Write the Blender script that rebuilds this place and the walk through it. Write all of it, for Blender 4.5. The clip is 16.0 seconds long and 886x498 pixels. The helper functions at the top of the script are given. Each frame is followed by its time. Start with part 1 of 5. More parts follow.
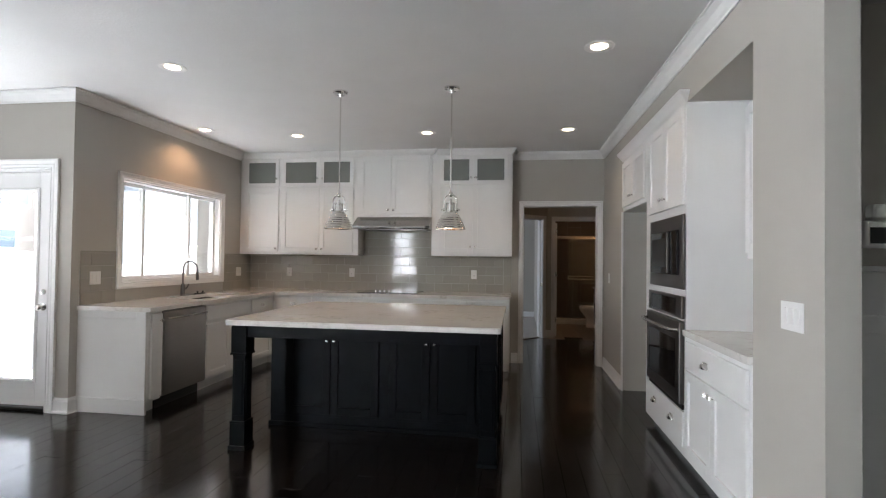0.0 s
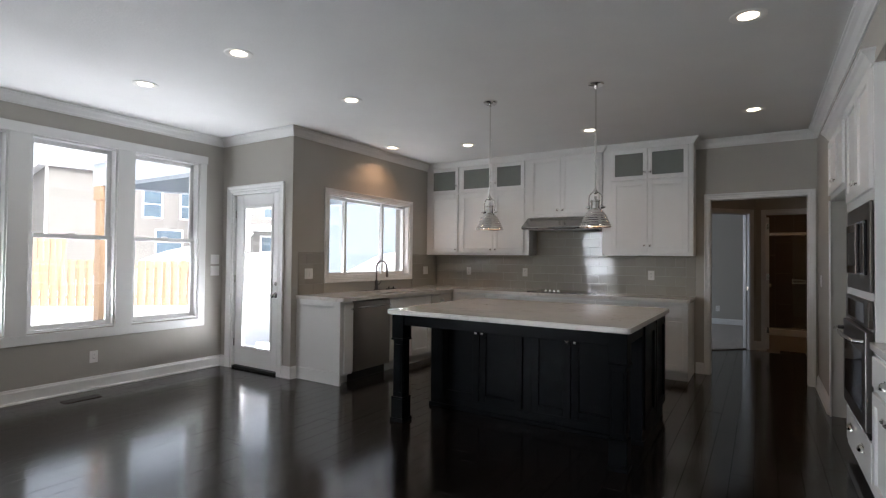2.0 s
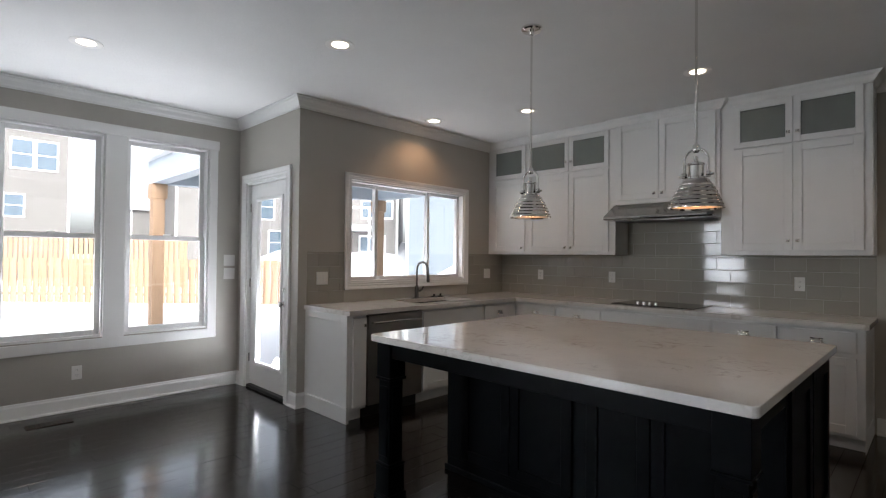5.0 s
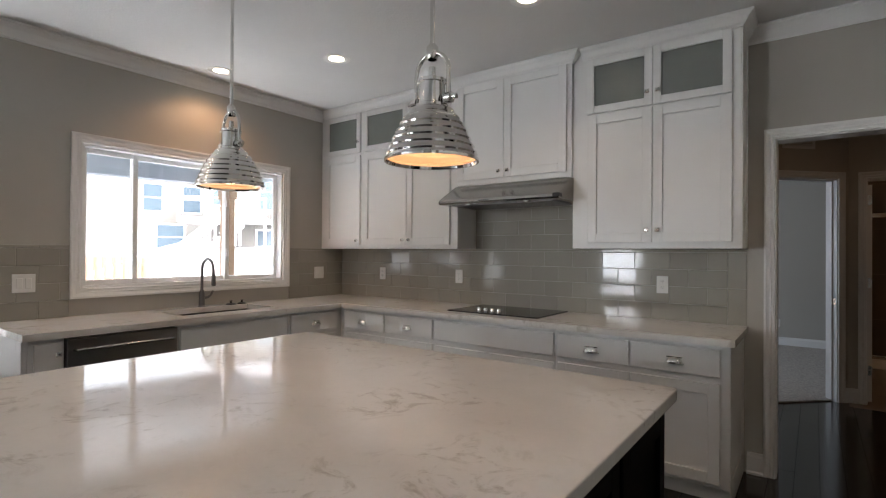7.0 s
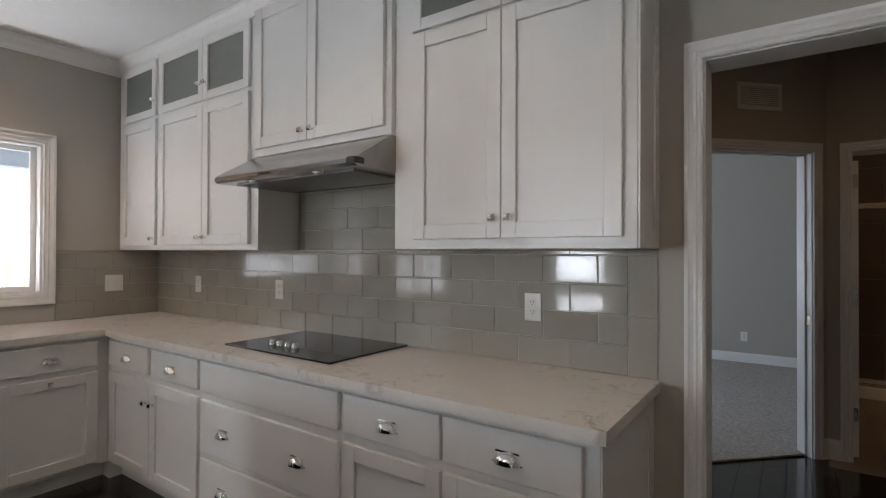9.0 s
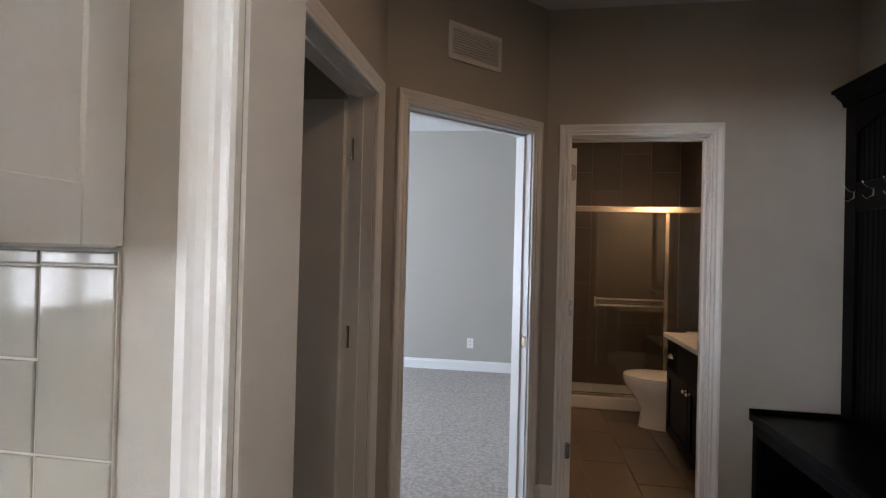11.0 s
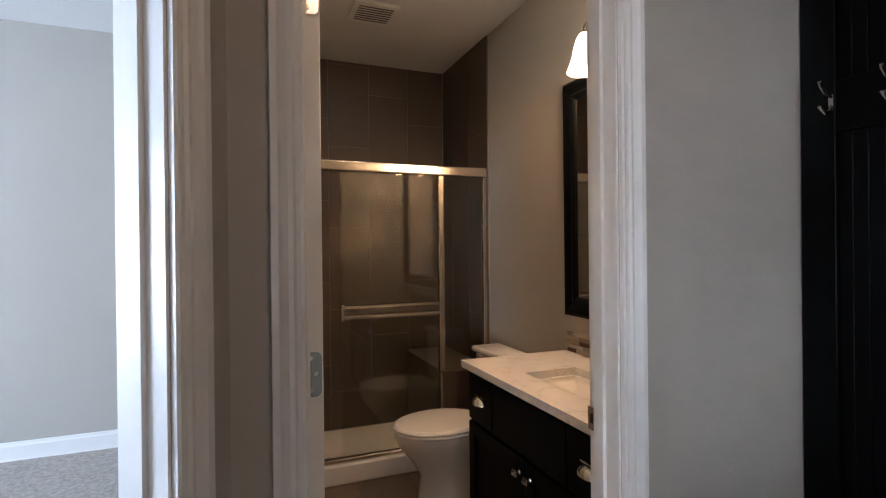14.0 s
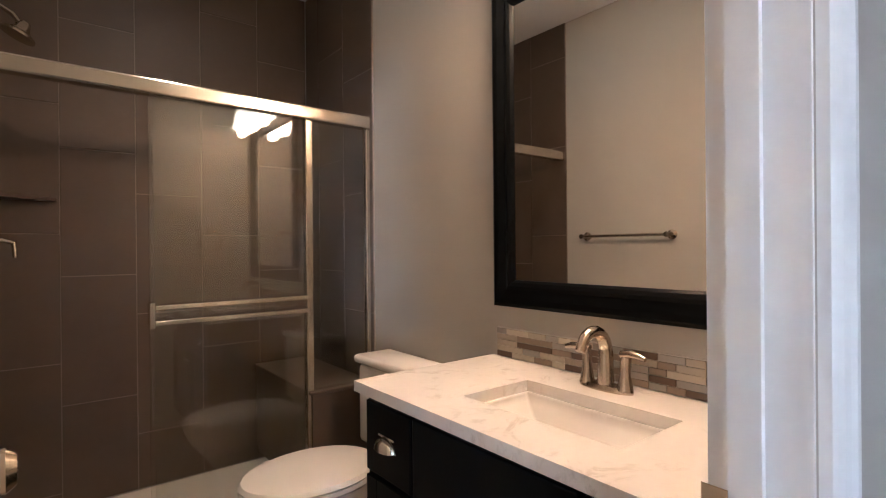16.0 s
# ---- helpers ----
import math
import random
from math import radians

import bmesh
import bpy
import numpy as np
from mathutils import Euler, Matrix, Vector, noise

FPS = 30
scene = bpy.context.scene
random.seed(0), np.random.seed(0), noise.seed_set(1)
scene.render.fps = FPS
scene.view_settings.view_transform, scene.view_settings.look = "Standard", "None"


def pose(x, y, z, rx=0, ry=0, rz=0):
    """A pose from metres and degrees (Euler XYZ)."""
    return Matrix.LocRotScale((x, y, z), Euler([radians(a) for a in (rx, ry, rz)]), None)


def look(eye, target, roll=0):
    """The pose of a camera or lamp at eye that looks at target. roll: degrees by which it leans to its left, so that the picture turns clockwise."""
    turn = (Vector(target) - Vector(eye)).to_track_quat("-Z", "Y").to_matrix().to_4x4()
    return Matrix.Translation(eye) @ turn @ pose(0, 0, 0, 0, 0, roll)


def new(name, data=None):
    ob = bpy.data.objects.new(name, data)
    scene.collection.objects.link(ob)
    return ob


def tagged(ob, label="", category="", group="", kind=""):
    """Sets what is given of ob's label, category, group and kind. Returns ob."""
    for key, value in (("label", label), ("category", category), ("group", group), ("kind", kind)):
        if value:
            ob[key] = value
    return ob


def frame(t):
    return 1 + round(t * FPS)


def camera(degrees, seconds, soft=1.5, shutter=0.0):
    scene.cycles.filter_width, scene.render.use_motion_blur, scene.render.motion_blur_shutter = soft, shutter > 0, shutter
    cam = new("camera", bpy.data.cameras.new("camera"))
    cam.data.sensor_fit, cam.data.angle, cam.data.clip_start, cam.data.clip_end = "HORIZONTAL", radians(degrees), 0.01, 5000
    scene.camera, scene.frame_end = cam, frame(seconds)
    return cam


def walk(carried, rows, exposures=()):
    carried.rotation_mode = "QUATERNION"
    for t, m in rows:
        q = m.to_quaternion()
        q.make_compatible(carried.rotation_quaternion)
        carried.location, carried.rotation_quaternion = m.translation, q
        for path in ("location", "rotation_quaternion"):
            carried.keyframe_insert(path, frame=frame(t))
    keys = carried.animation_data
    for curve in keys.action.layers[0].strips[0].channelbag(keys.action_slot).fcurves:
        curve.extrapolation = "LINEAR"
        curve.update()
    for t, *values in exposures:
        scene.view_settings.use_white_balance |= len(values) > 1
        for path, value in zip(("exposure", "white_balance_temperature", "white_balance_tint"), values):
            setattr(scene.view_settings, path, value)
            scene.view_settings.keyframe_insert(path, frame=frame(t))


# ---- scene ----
cam = camera(82.6, 16.0, soft=1.2)
METRES, EYE, TILT, LEAN, TURN = 9.12, 1.387, 0.0, 0.0, 8.5
# seconds, stops, kelvin, tint
EXPOSURES = [(0.0, 1.78, 6250, 10), (0.5, 1.48, 6250, 10), (1.0, 1.3, 6250, 10), (3.0, 1.05, 6150, 10), (5.5, 0.97, 6200, 10), (7.0, 1.48, 6300, 10), (8.5, 1.5, 6150, 10),
             (9.5, 2.0, 6150, 10), (10.2, 2.35, 6100, 10), (12.3, 4.05, 5800, 9), (13.0, 3.75, 5600, 8), (13.5, 3.5, 5650, 9), (14.5, 3.8, 5600, 9), (15.2, 4.35, 5250, 9), (16.0, 4.38, 5100, 9)]
PATH = [
    (0, (0.242, -0.628, 1.361), (-0.051, 1.35, 1.4), 0.7),
    (0.5, (0.38, -0.687, 1.358), (-0.197, 1.227, 1.399), 0.6),
    (1, (0.542, -0.69, 1.35), (-0.308, 1.12, 1.389), 0.6),
    (1.5, (0.709, -0.662, 1.343), (-0.284, 1.074, 1.383), 0.7),
    (2, (0.826, -0.626, 1.338), (-0.24, 1.065, 1.376), 0.6),
    (2.5, (0.887, -0.537, 1.336), (-0.301, 1.072, 1.367), 0.6),
    (3, (0.886, -0.329, 1.342), (-0.522, 1.092, 1.37), 0.7),
    (3.2, (0.867, -0.224, 1.343), (-0.607, 1.128, 1.377), 0.5),
    (5.3, (0.513, 1.107, 1.366), (-0.856, 2.565, 1.394), 0.6),
    (5.5, (0.504, 1.243, 1.37), (-0.819, 2.743, 1.394), 0.6),
    (6, (0.451, 1.622, 1.377), (-0.791, 3.19, 1.397), 0.5),
    (6.5, (0.462, 2.009, 1.361), (-0.727, 3.617, 1.385), 0.4),
    (7, (0.508, 2.431, 1.365), (-0.679, 4.04, 1.379), 0.4),
    (7.5, (0.521, 2.85, 1.372), (-0.668, 4.458, 1.388), 0.4),
    (8, (0.541, 3.257, 1.375), (-0.641, 4.87, 1.392), 0.4),
    (8.5, (0.545, 3.689, 1.371), (-0.638, 5.301, 1.391), 0.2),
    (9, (0.578, 4.135, 1.383), (-0.566, 5.776, 1.399), 0.2),
    (9.5, (0.602, 4.555, 1.387), (-0.41, 6.281, 1.408), -0.0),
    (10, (0.606, 4.958, 1.405), (-0.195, 6.79, 1.427), 0.0),
    (10.1, (0.611, 5.039, 1.405), (-0.125, 6.899, 1.428), -0.3),
    (10.2, (0.615, 5.111, 1.406), (-0.078, 6.987, 1.428), 0.0),
    (12.3, (0.695, 6.284, 1.399), (0.996, 8.261, 1.41), -0.4),
    (12.5, (0.707, 6.412, 1.402), (1.06, 8.38, 1.408), -0.6),
    (13, (0.729, 6.777, 1.394), (1.202, 8.721, 1.393), -0.8),
    (13.5, (0.757, 7.147, 1.376), (1.345, 9.058, 1.374), -0.7),
    (14, (0.785, 7.497, 1.362), (1.52, 9.357, 1.358), -0.6),
    (14.5, (0.814, 7.812, 1.324), (1.713, 9.598, 1.321), -0.2),
    (15, (0.878, 8.031, 1.274), (1.968, 9.708, 1.269), -0.4),
    (15.2, (0.912, 8.111, 1.264), (2.056, 9.752, 1.246), 0.1),
    (15.5, (0.954, 8.214, 1.247), (2.159, 9.81, 1.238), -0.4),
    (16, (0.992, 8.294, 1.233), (2.239, 9.857, 1.23), -0.5),
]
walk(cam, [(t, look(eye, target, roll)) for t, eye, target, roll in PATH], EXPOSURES)

# ---- light ----
world = bpy.data.worlds.new("world")
scene.world = world
world.use_nodes = True
wn, wl = world.node_tree.nodes, world.node_tree.links
sky = wn.new("ShaderNodeTexSky")
sky.sky_type, sky.sun_disc = "NISHITA", False
sky.sun_elevation, sky.sun_rotation = radians(35), radians(114)
sky.dust_density, sky.ozone_density, sky.air_density = 5.0, 0.3, 1.0
wn["Background"].inputs["Strength"].default_value = 0.15
haze = wn.new("ShaderNodeHueSaturation")
haze.inputs["Saturation"].default_value, haze.inputs["Value"].default_value = 0.3, 1.75
wl.new(sky.outputs["Color"], haze.inputs["Color"])
wl.new(haze.outputs["Color"], wn["Background"].inputs["Color"])
sun = new("sun", bpy.data.lights.new("sun", "SUN"))
sun.data.energy, sun.data.angle, sun.data.color = 0.4, radians(3), (1.0, 0.97, 0.93)
sun.matrix_world = look((0, 0, 0), (-math.sin(radians(114)), -math.cos(radians(114)), -math.tan(radians(35))))


def lamp(name, kind, m, energy, colour, size=0.1, spot=100):
    ob = new(name, bpy.data.lights.new(name, kind))
    ob.data.energy, ob.data.color = energy, colour
    if kind == "AREA":
        ob.data.shape, ob.data.size = "DISK", size
    else:
        ob.data.shadow_soft_size = size
    if kind == "SPOT":
        ob.data.spot_size, ob.data.spot_blend = radians(spot), 0.6
    ob.matrix_world = m
    return ob


def panel_lamp(name, m, w, h, energy, colour):
    ob = new(name, bpy.data.lights.new(name, "AREA"))
    ob.data.shape, ob.data.size, ob.data.size_y = "RECTANGLE", w, h
    ob.data.energy, ob.data.color = energy, colour
    ob.matrix_world = m
    return ob


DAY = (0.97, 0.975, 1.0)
# sky light in the openings of the south, living room and bedroom windows
REAR = [(-4.55, -3.40)]
# the first side window is unseen, added to bring more light into the room
SIDE = [(-3.85, -3.10), (-2.80, -2.05), (-1.80, -1.05)]
for a, b in REAR:
    panel_lamp("sky_in_window", look(((a + b) / 2, -4.78, 1.5), ((a + b) / 2, 0, 1.5)), b - a - 0.08, 1.72, 32, (0.93, 0.96, 1.0))
for a, b in SIDE:
    panel_lamp("sky_in_window", look((-4.98, (a + b) / 2, 1.5), (0, (a + b) / 2, 1.5)), b - a - 0.08, 1.72, 21, (0.93, 0.96, 1.0))
panel_lamp("sky_in_window", look((-4.45, 9.4, 1.45), (0, 9.4, 1.45)), 1.95, 1.65, 18, (0.74, 0.84, 1.0))
# added strip lamps just outside the sills, for snow light rising through kitchen windows
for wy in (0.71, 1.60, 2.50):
    panel_lamp("snow_fill_lamp", look((-4.97, wy, 0.60), (-4.0, wy, 1.6)), 0.66, 0.14, 14, DAY)
panel_lamp("snow_fill_lamp", look((-3.74, 4.55, 1.06), (-3.0, 4.55, 1.5)), 1.5, 0.12, 10, DAY)
panel_lamp("snow_fill_lamp", look((-4.19, 3.40, 0.2), (-4.19, 2.5, 0.7)), 0.5, 0.2, 13, DAY)

# ---- materials ----
def material(name, colour, rough=0.5, metal=0.0, vary=0.08, scale=6.0, bump=0.0, grain=120.0, stretch=(1, 1, 1),
             coat=0.0, piece=0.0, rough_vary=0.1, spec=0.5, emit=None, strength=0.0):
    m = bpy.data.materials.new(name)
    m.use_nodes = True
    n, l = m.node_tree.nodes, m.node_tree.links
    p = n["Principled BSDF"]
    p.inputs["Metallic"].default_value = metal
    p.inputs["Coat Weight"].default_value = coat
    p.inputs["Specular IOR Level"].default_value = spec
    co = n.new("ShaderNodeTexCoord")
    mp = n.new("ShaderNodeMapping")
    mp.inputs["Scale"].default_value = stretch
    l.new(co.outputs["Object"], mp.inputs["Vector"])
    big, fine = n.new("ShaderNodeTexNoise"), n.new("ShaderNodeTexNoise")
    big.inputs["Scale"].default_value, big.inputs["Detail"].default_value = scale, 4
    fine.inputs["Scale"].default_value, fine.inputs["Detail"].default_value = grain, 3
    l.new(mp.outputs["Vector"], big.inputs["Vector"])
    l.new(mp.outputs["Vector"], fine.inputs["Vector"])
    mix = n.new("ShaderNodeMath")
    mix.operation = "MULTIPLY_ADD"
    l.new(fine.outputs["Fac"], mix.inputs[0])
    mix.inputs[1].default_value = 0.4
    l.new(big.outputs["Fac"], mix.inputs[2])
    ramp = n.new("ShaderNodeMapRange")
    ramp.inputs["From Min"].default_value, ramp.inputs["From Max"].default_value = 0.4, 1.0
    ramp.inputs["To Min"].default_value, ramp.inputs["To Max"].default_value = 1 - vary, 1 + vary
    l.new(mix.outputs[0], ramp.inputs["Value"])
    last = ramp.outputs["Result"]
    if piece:
        info = n.new("ShaderNodeObjectInfo")
        r2 = n.new("ShaderNodeMapRange")
        r2.inputs["To Min"].default_value, r2.inputs["To Max"].default_value = 1 - piece, 1 + piece
        l.new(info.outputs["Random"], r2.inputs["Value"])
        mu = n.new("ShaderNodeMath")
        mu.operation = "MULTIPLY"
        l.new(last, mu.inputs[0])
        l.new(r2.outputs["Result"], mu.inputs[1])
        last = mu.outputs[0]
    col = n.new("ShaderNodeVectorMath")
    col.operation = "SCALE"
    col.inputs[0].default_value = colour
    l.new(last, col.inputs["Scale"])
    l.new(col.outputs["Vector"], p.inputs["Base Color"])
    rr = n.new("ShaderNodeMapRange")
    rr.inputs["To Min"].default_value, rr.inputs["To Max"].default_value = max(0.0, rough * (1 - rough_vary)), min(1, rough * (1 + rough_vary))
    l.new(big.outputs["Fac"], rr.inputs["Value"])
    l.new(rr.outputs["Result"], p.inputs["Roughness"])
    if bump:
        b = n.new("ShaderNodeBump")
        b.inputs["Strength"].default_value, b.inputs["Distance"].default_value = bump, 0.004
        l.new(fine.outputs["Fac"], b.inputs["Height"])
        l.new(b.outputs["Normal"], p.inputs["Normal"])
    if emit:
        p.inputs["Emission Color"].default_value = (*emit, 1)
        p.inputs["Emission Strength"].default_value = strength
    return m


def glass_material(name, colour=(1, 1, 1), rough=0.0):
    m = bpy.data.materials.new(name)
    m.use_nodes = True
    p = m.node_tree.nodes["Principled BSDF"]
    p.inputs["Base Color"].default_value = (*colour, 1)
    p.inputs["Transmission Weight"].default_value = 1.0
    p.inputs["Roughness"].default_value = rough
    p.inputs["IOR"].default_value = 1.45
    return m


def quartz_material():
    m = material("quartz", (0.74, 0.72, 0.69), 0.06, vary=0.05, scale=5, grain=60)
    n, l = m.node_tree.nodes, m.node_tree.links
    p = n["Principled BSDF"]
    co = n.new("ShaderNodeTexCoord")
    warp = n.new("ShaderNodeTexNoise")
    warp.inputs["Scale"].default_value, warp.inputs["Detail"].default_value, warp.inputs["Distortion"].default_value = 9.0, 9.0, 1.6
    warp.inputs["Roughness"].default_value = 0.7
    mask = n.new("ShaderNodeTexNoise")
    mask.inputs["Scale"].default_value, mask.inputs["Detail"].default_value = 2.3, 3
    l.new(co.outputs["Object"], warp.inputs["Vector"])
    l.new(co.outputs["Object"], mask.inputs["Vector"])
    r1, r2 = n.new("ShaderNodeMapRange"), n.new("ShaderNodeMapRange")
    r1.inputs["From Min"].default_value, r1.inputs["From Max"].default_value = 0.53, 0.66
    r2.inputs["From Min"].default_value, r2.inputs["From Max"].default_value = 0.44, 0.58
    l.new(warp.outputs["Fac"], r1.inputs["Value"])
    l.new(mask.outputs["Fac"], r2.inputs["Value"])
    mu = n.new("ShaderNodeMath")
    mu.operation = "MULTIPLY"
    l.new(r1.outputs["Result"], mu.inputs[0])
    l.new(r2.outputs["Result"], mu.inputs[1])
    mx = n.new("ShaderNodeMix")
    mx.data_type = "RGBA"
    mx.inputs[7].default_value = (0.50, 0.47, 0.43, 1)
    old = p.inputs["Base Color"].links[0].from_socket
    l.new(mu.outputs[0], mx.inputs[0])
    l.new(old, mx.inputs[6])
    l.new(mx.outputs[2], p.inputs["Base Color"])
    return m


WALL = material("wall_paint", (0.43, 0.41, 0.37), 0.75, vary=0.03, scale=1.5, bump=0.15, grain=260)
CEIL = material("ceiling_paint", (0.72, 0.72, 0.71), 0.85, vary=0.03, scale=2.5, bump=0.5, grain=70)
TRIM = material("white_trim_paint", (0.78, 0.78, 0.77), 0.35, vary=0.02, scale=3, bump=0.04, grain=150)
CAB = material("white_cabinet_paint", (0.76, 0.76, 0.75), 0.32, vary=0.025, scale=3, bump=0.04, grain=140)
NAVY = material("black_cabinet_paint", (0.0026, 0.0034, 0.0042), 0.34, spec=0.08, vary=0.2, scale=4, bump=0.05, grain=140)
QUARTZ = quartz_material()
PLANK = material("dark_plank", (0.0065, 0.0045, 0.0035), 0.15, vary=0.3, scale=3, bump=0.05, grain=12, stretch=(9, 0.6, 1), piece=0.3, rough_vary=0.25, spec=1.0)
GAP = material("plank_gap", (0.008, 0.006, 0.005), 0.7)
TILE = material("grey_glazed_tile", (0.34, 0.325, 0.285), 0.06, vary=0.03, scale=4, piece=0.05, rough_vary=0.4)
GROUT = material("light_grout", (0.5, 0.48, 0.44), 0.85, vary=0.08, bump=0.3)
STEEL = material("brushed_steel", (0.50, 0.49, 0.47), 0.20, metal=1.0, vary=0.06, grain=60, stretch=(1, 1, 40), bump=0.03)
DARKSTEEL = material("dark_stainless", (0.20, 0.19, 0.185), 0.30, metal=1.0, vary=0.06, grain=60, stretch=(1, 1, 30), bump=0.03)
CHROME = material("polished_chrome", (0.75, 0.74, 0.72), 0.06, metal=1.0, vary=0.02)
NICKEL = material("brushed_nickel", (0.55, 0.47, 0.38), 0.22, metal=1.0, vary=0.04)
BLACKGLASS = material("black_glass", (0.006, 0.006, 0.007), 0.04, vary=0.1)
BLACK = material("black_plastic", (0.012, 0.012, 0.012), 0.45)
PLASTIC = material("white_plastic", (0.78, 0.77, 0.75), 0.35, vary=0.02)
GLASS = glass_material("clear_glass")
SHOWER = glass_material("grey_shower_glass", (0.95, 0.97, 0.95))
FROST = material("frosted_pane", (0.20, 0.215, 0.20), 0.20, vary=0.05, scale=8, bump=0.10, grain=90)
VINYL = material("white_vinyl", (0.80, 0.80, 0.80), 0.3, vary=0.02)
CARPET = material("beige_carpet", (0.40, 0.37, 0.34), 0.95, vary=0.38, scale=45, bump=1.0, grain=180)
SLATE = material("brown_porcelain", (0.098, 0.071, 0.052), 0.42, vary=0.10, scale=5, grain=30, piece=0.06)
BATHFLOOR = material("brown_floor_tile", (0.17, 0.125, 0.09), 0.32, vary=0.10, scale=5, grain=30, piece=0.06)
PORCELAIN = material("white_porcelain", (0.80, 0.78, 0.75), 0.08, vary=0.01)
MIRROR = material("mirror_silver", (0.92, 0.92, 0.92), 0.005, metal=1.0, vary=0.0)
BRASSIN = material("lamp_inside_white", (0.58, 0.44, 0.33), 0.4)
BULB = material("warm_bulb", (0.9, 0.8, 0.7), 0.4, emit=(1.0, 0.62, 0.32), strength=3.0)
DISC = material("lit_lens", (0.9, 0.9, 0.9), 0.4, emit=(1.0, 0.82, 0.60), strength=4)
OPAL = material("lit_opal_glass", (0.9, 0.88, 0.85), 0.3, emit=(1.0, 0.76, 0.50), strength=0.9)
SNOW = material("snow", (0.85, 0.86, 0.88), 0.8, vary=0.03, scale=0.6, bump=0.3, grain=8)
CEDAR = material("new_cedar", (0.37, 0.245, 0.155), 0.75, vary=0.18, scale=3, grain=20, stretch=(6, 6, 0.5), piece=0.12)
SIDING_TAN = material("tan_siding", (0.20, 0.192, 0.183), 0.8, vary=0.04)
SIDING_BLUE = material("blue_grey_siding", (0.17, 0.20, 0.23), 0.8, vary=0.04)
ROOF = material("snowy_shingle", (0.50, 0.50, 0.52), 0.9, vary=0.2, scale=3)
HOUSEGLASS = material("far_window_glass", (0.10, 0.14, 0.18), 0.1, vary=0.1)


# ---- mesh helpers ----
def boxes(*bs, bm=None):
    bm = bm or bmesh.new()
    for x0, y0, z0, x1, y1, z1 in bs:
        m = Matrix.Translation(((x0 + x1) / 2, (y0 + y1) / 2, (z0 + z1) / 2)) @ Matrix.Diagonal((abs(x1 - x0), abs(y1 - y0), abs(z1 - z0), 1))
        bmesh.ops.create_cube(bm, size=1, matrix=m)
    return bm


def bevelled(bm, width, segments=1):
    bmesh.ops.bevel(bm, geom=bm.edges[:], offset=width, segments=segments, affect="EDGES", profile=0.5, clamp_overlap=True)
    return bm


def mesh(name, bm, mat, parent=None, m=None, bevel=0.0, smooth=False, label="", segments=1):
    if bevel:
        bevelled(bm, bevel, segments)
    bmesh.ops.recalc_face_normals(bm, faces=bm.faces[:])
    me = bpy.data.meshes.new(name)
    bm.to_mesh(me)
    bm.free()
    me.materials.append(mat)
    if smooth:
        for f in me.polygons:
            f.use_smooth = True
        me.set_sharp_from_angle(angle=radians(40))
    ob = new(name, me)
    ob.parent = parent
    if m is not None:
        ob.matrix_basis = m
    if label:
        tagged(ob, label)
    return ob


def empty(name, m, label, category, group="", kind=""):
    ob = new(name)
    ob.matrix_basis = m
    return tagged(ob, label, category, group, kind)


def sweep(pts, up, profile, closed=False, bm=None):
    """Profile (side, up) along a mitred polyline; side is to the right of the way, seen with up towards the eye."""
    bm = bm or bmesh.new()
    pts, up = [Vector(p) for p in pts], Vector(up)
    rings, n = [], len(pts)
    for i, p in enumerate(pts):
        a = (p - pts[i - 1]).normalized() if (i or closed) else None
        b = (pts[(i + 1) % n] - p).normalized() if (i < n - 1 or closed) else None
        sa, sb = (a.cross(up) if a else b.cross(up)), (b.cross(up) if b else a.cross(up))
        s = sa + sb
        s = s / max(0.2, s.length_squared / 2)
        rings.append([bm.verts.new(p + s * u + up * v) for u, v in profile])
    k = len(profile)
    for i in range(n if closed else n - 1):
        r, q = rings[i], rings[(i + 1) % n]
        for j in range(k):
            bm.faces.new((r[j], r[(j + 1) % k], q[(j + 1) % k], q[j]))
    if not closed:
        bm.faces.new(rings[0])
        bm.faces.new(rings[-1][::-1])
    return bm


def lathe(profile, steps=24, bm=None, m=None):
    """Profile (radius, z) turned about z."""
    bm = bm or bmesh.new()
    m = m or Matrix()
    rings = []
    for r, z in profile:
        if r < 1e-5:
            rings.append([bm.verts.new(m @ Vector((0, 0, z)))])
        else:
            rings.append([bm.verts.new(m @ Vector((r * math.cos(2 * math.pi * i / steps), r * math.sin(2 * math.pi * i / steps), z))) for i in range(steps)])
    for a, b in zip(rings, rings[1:]):
        for i in range(steps):
            j = (i + 1) % steps
            if len(a) == 1 and len(b) > 1:
                bm.faces.new((a[0], b[i], b[j]))
            elif len(b) == 1 and len(a) > 1:
                bm.faces.new((a[i], a[j], b[0]))
            elif len(a) > 1:
                bm.faces.new((a[i], a[j], b[j], b[i]))
    return bm


def tube(pts, radius, steps=10, bm=None):
    bm = bm or bmesh.new()
    pts = [Vector(p) for p in pts]
    rings, side = [], None
    for i, p in enumerate(pts):
        d = (pts[min(i + 1, len(pts) - 1)] - pts[max(i - 1, 0)]).normalized()
        if side is None:
            side = d.orthogonal().normalized()
        side = (side - d * side.dot(d)).normalized()
        other = d.cross(side)
        r = radius[i] if isinstance(radius, (list, tuple)) else radius
        rings.append([bm.verts.new(p + r * (math.cos(2 * math.pi * k / steps) * side + math.sin(2 * math.pi * k / steps) * other)) for k in range(steps)])
    for a, b in zip(rings, rings[1:]):
        for k in range(steps):
            bm.faces.new((a[k], a[(k + 1) % steps], b[(k + 1) % steps], b[k]))
    bm.faces.new(rings[0][::-1])
    bm.faces.new(rings[-1])
    return bm


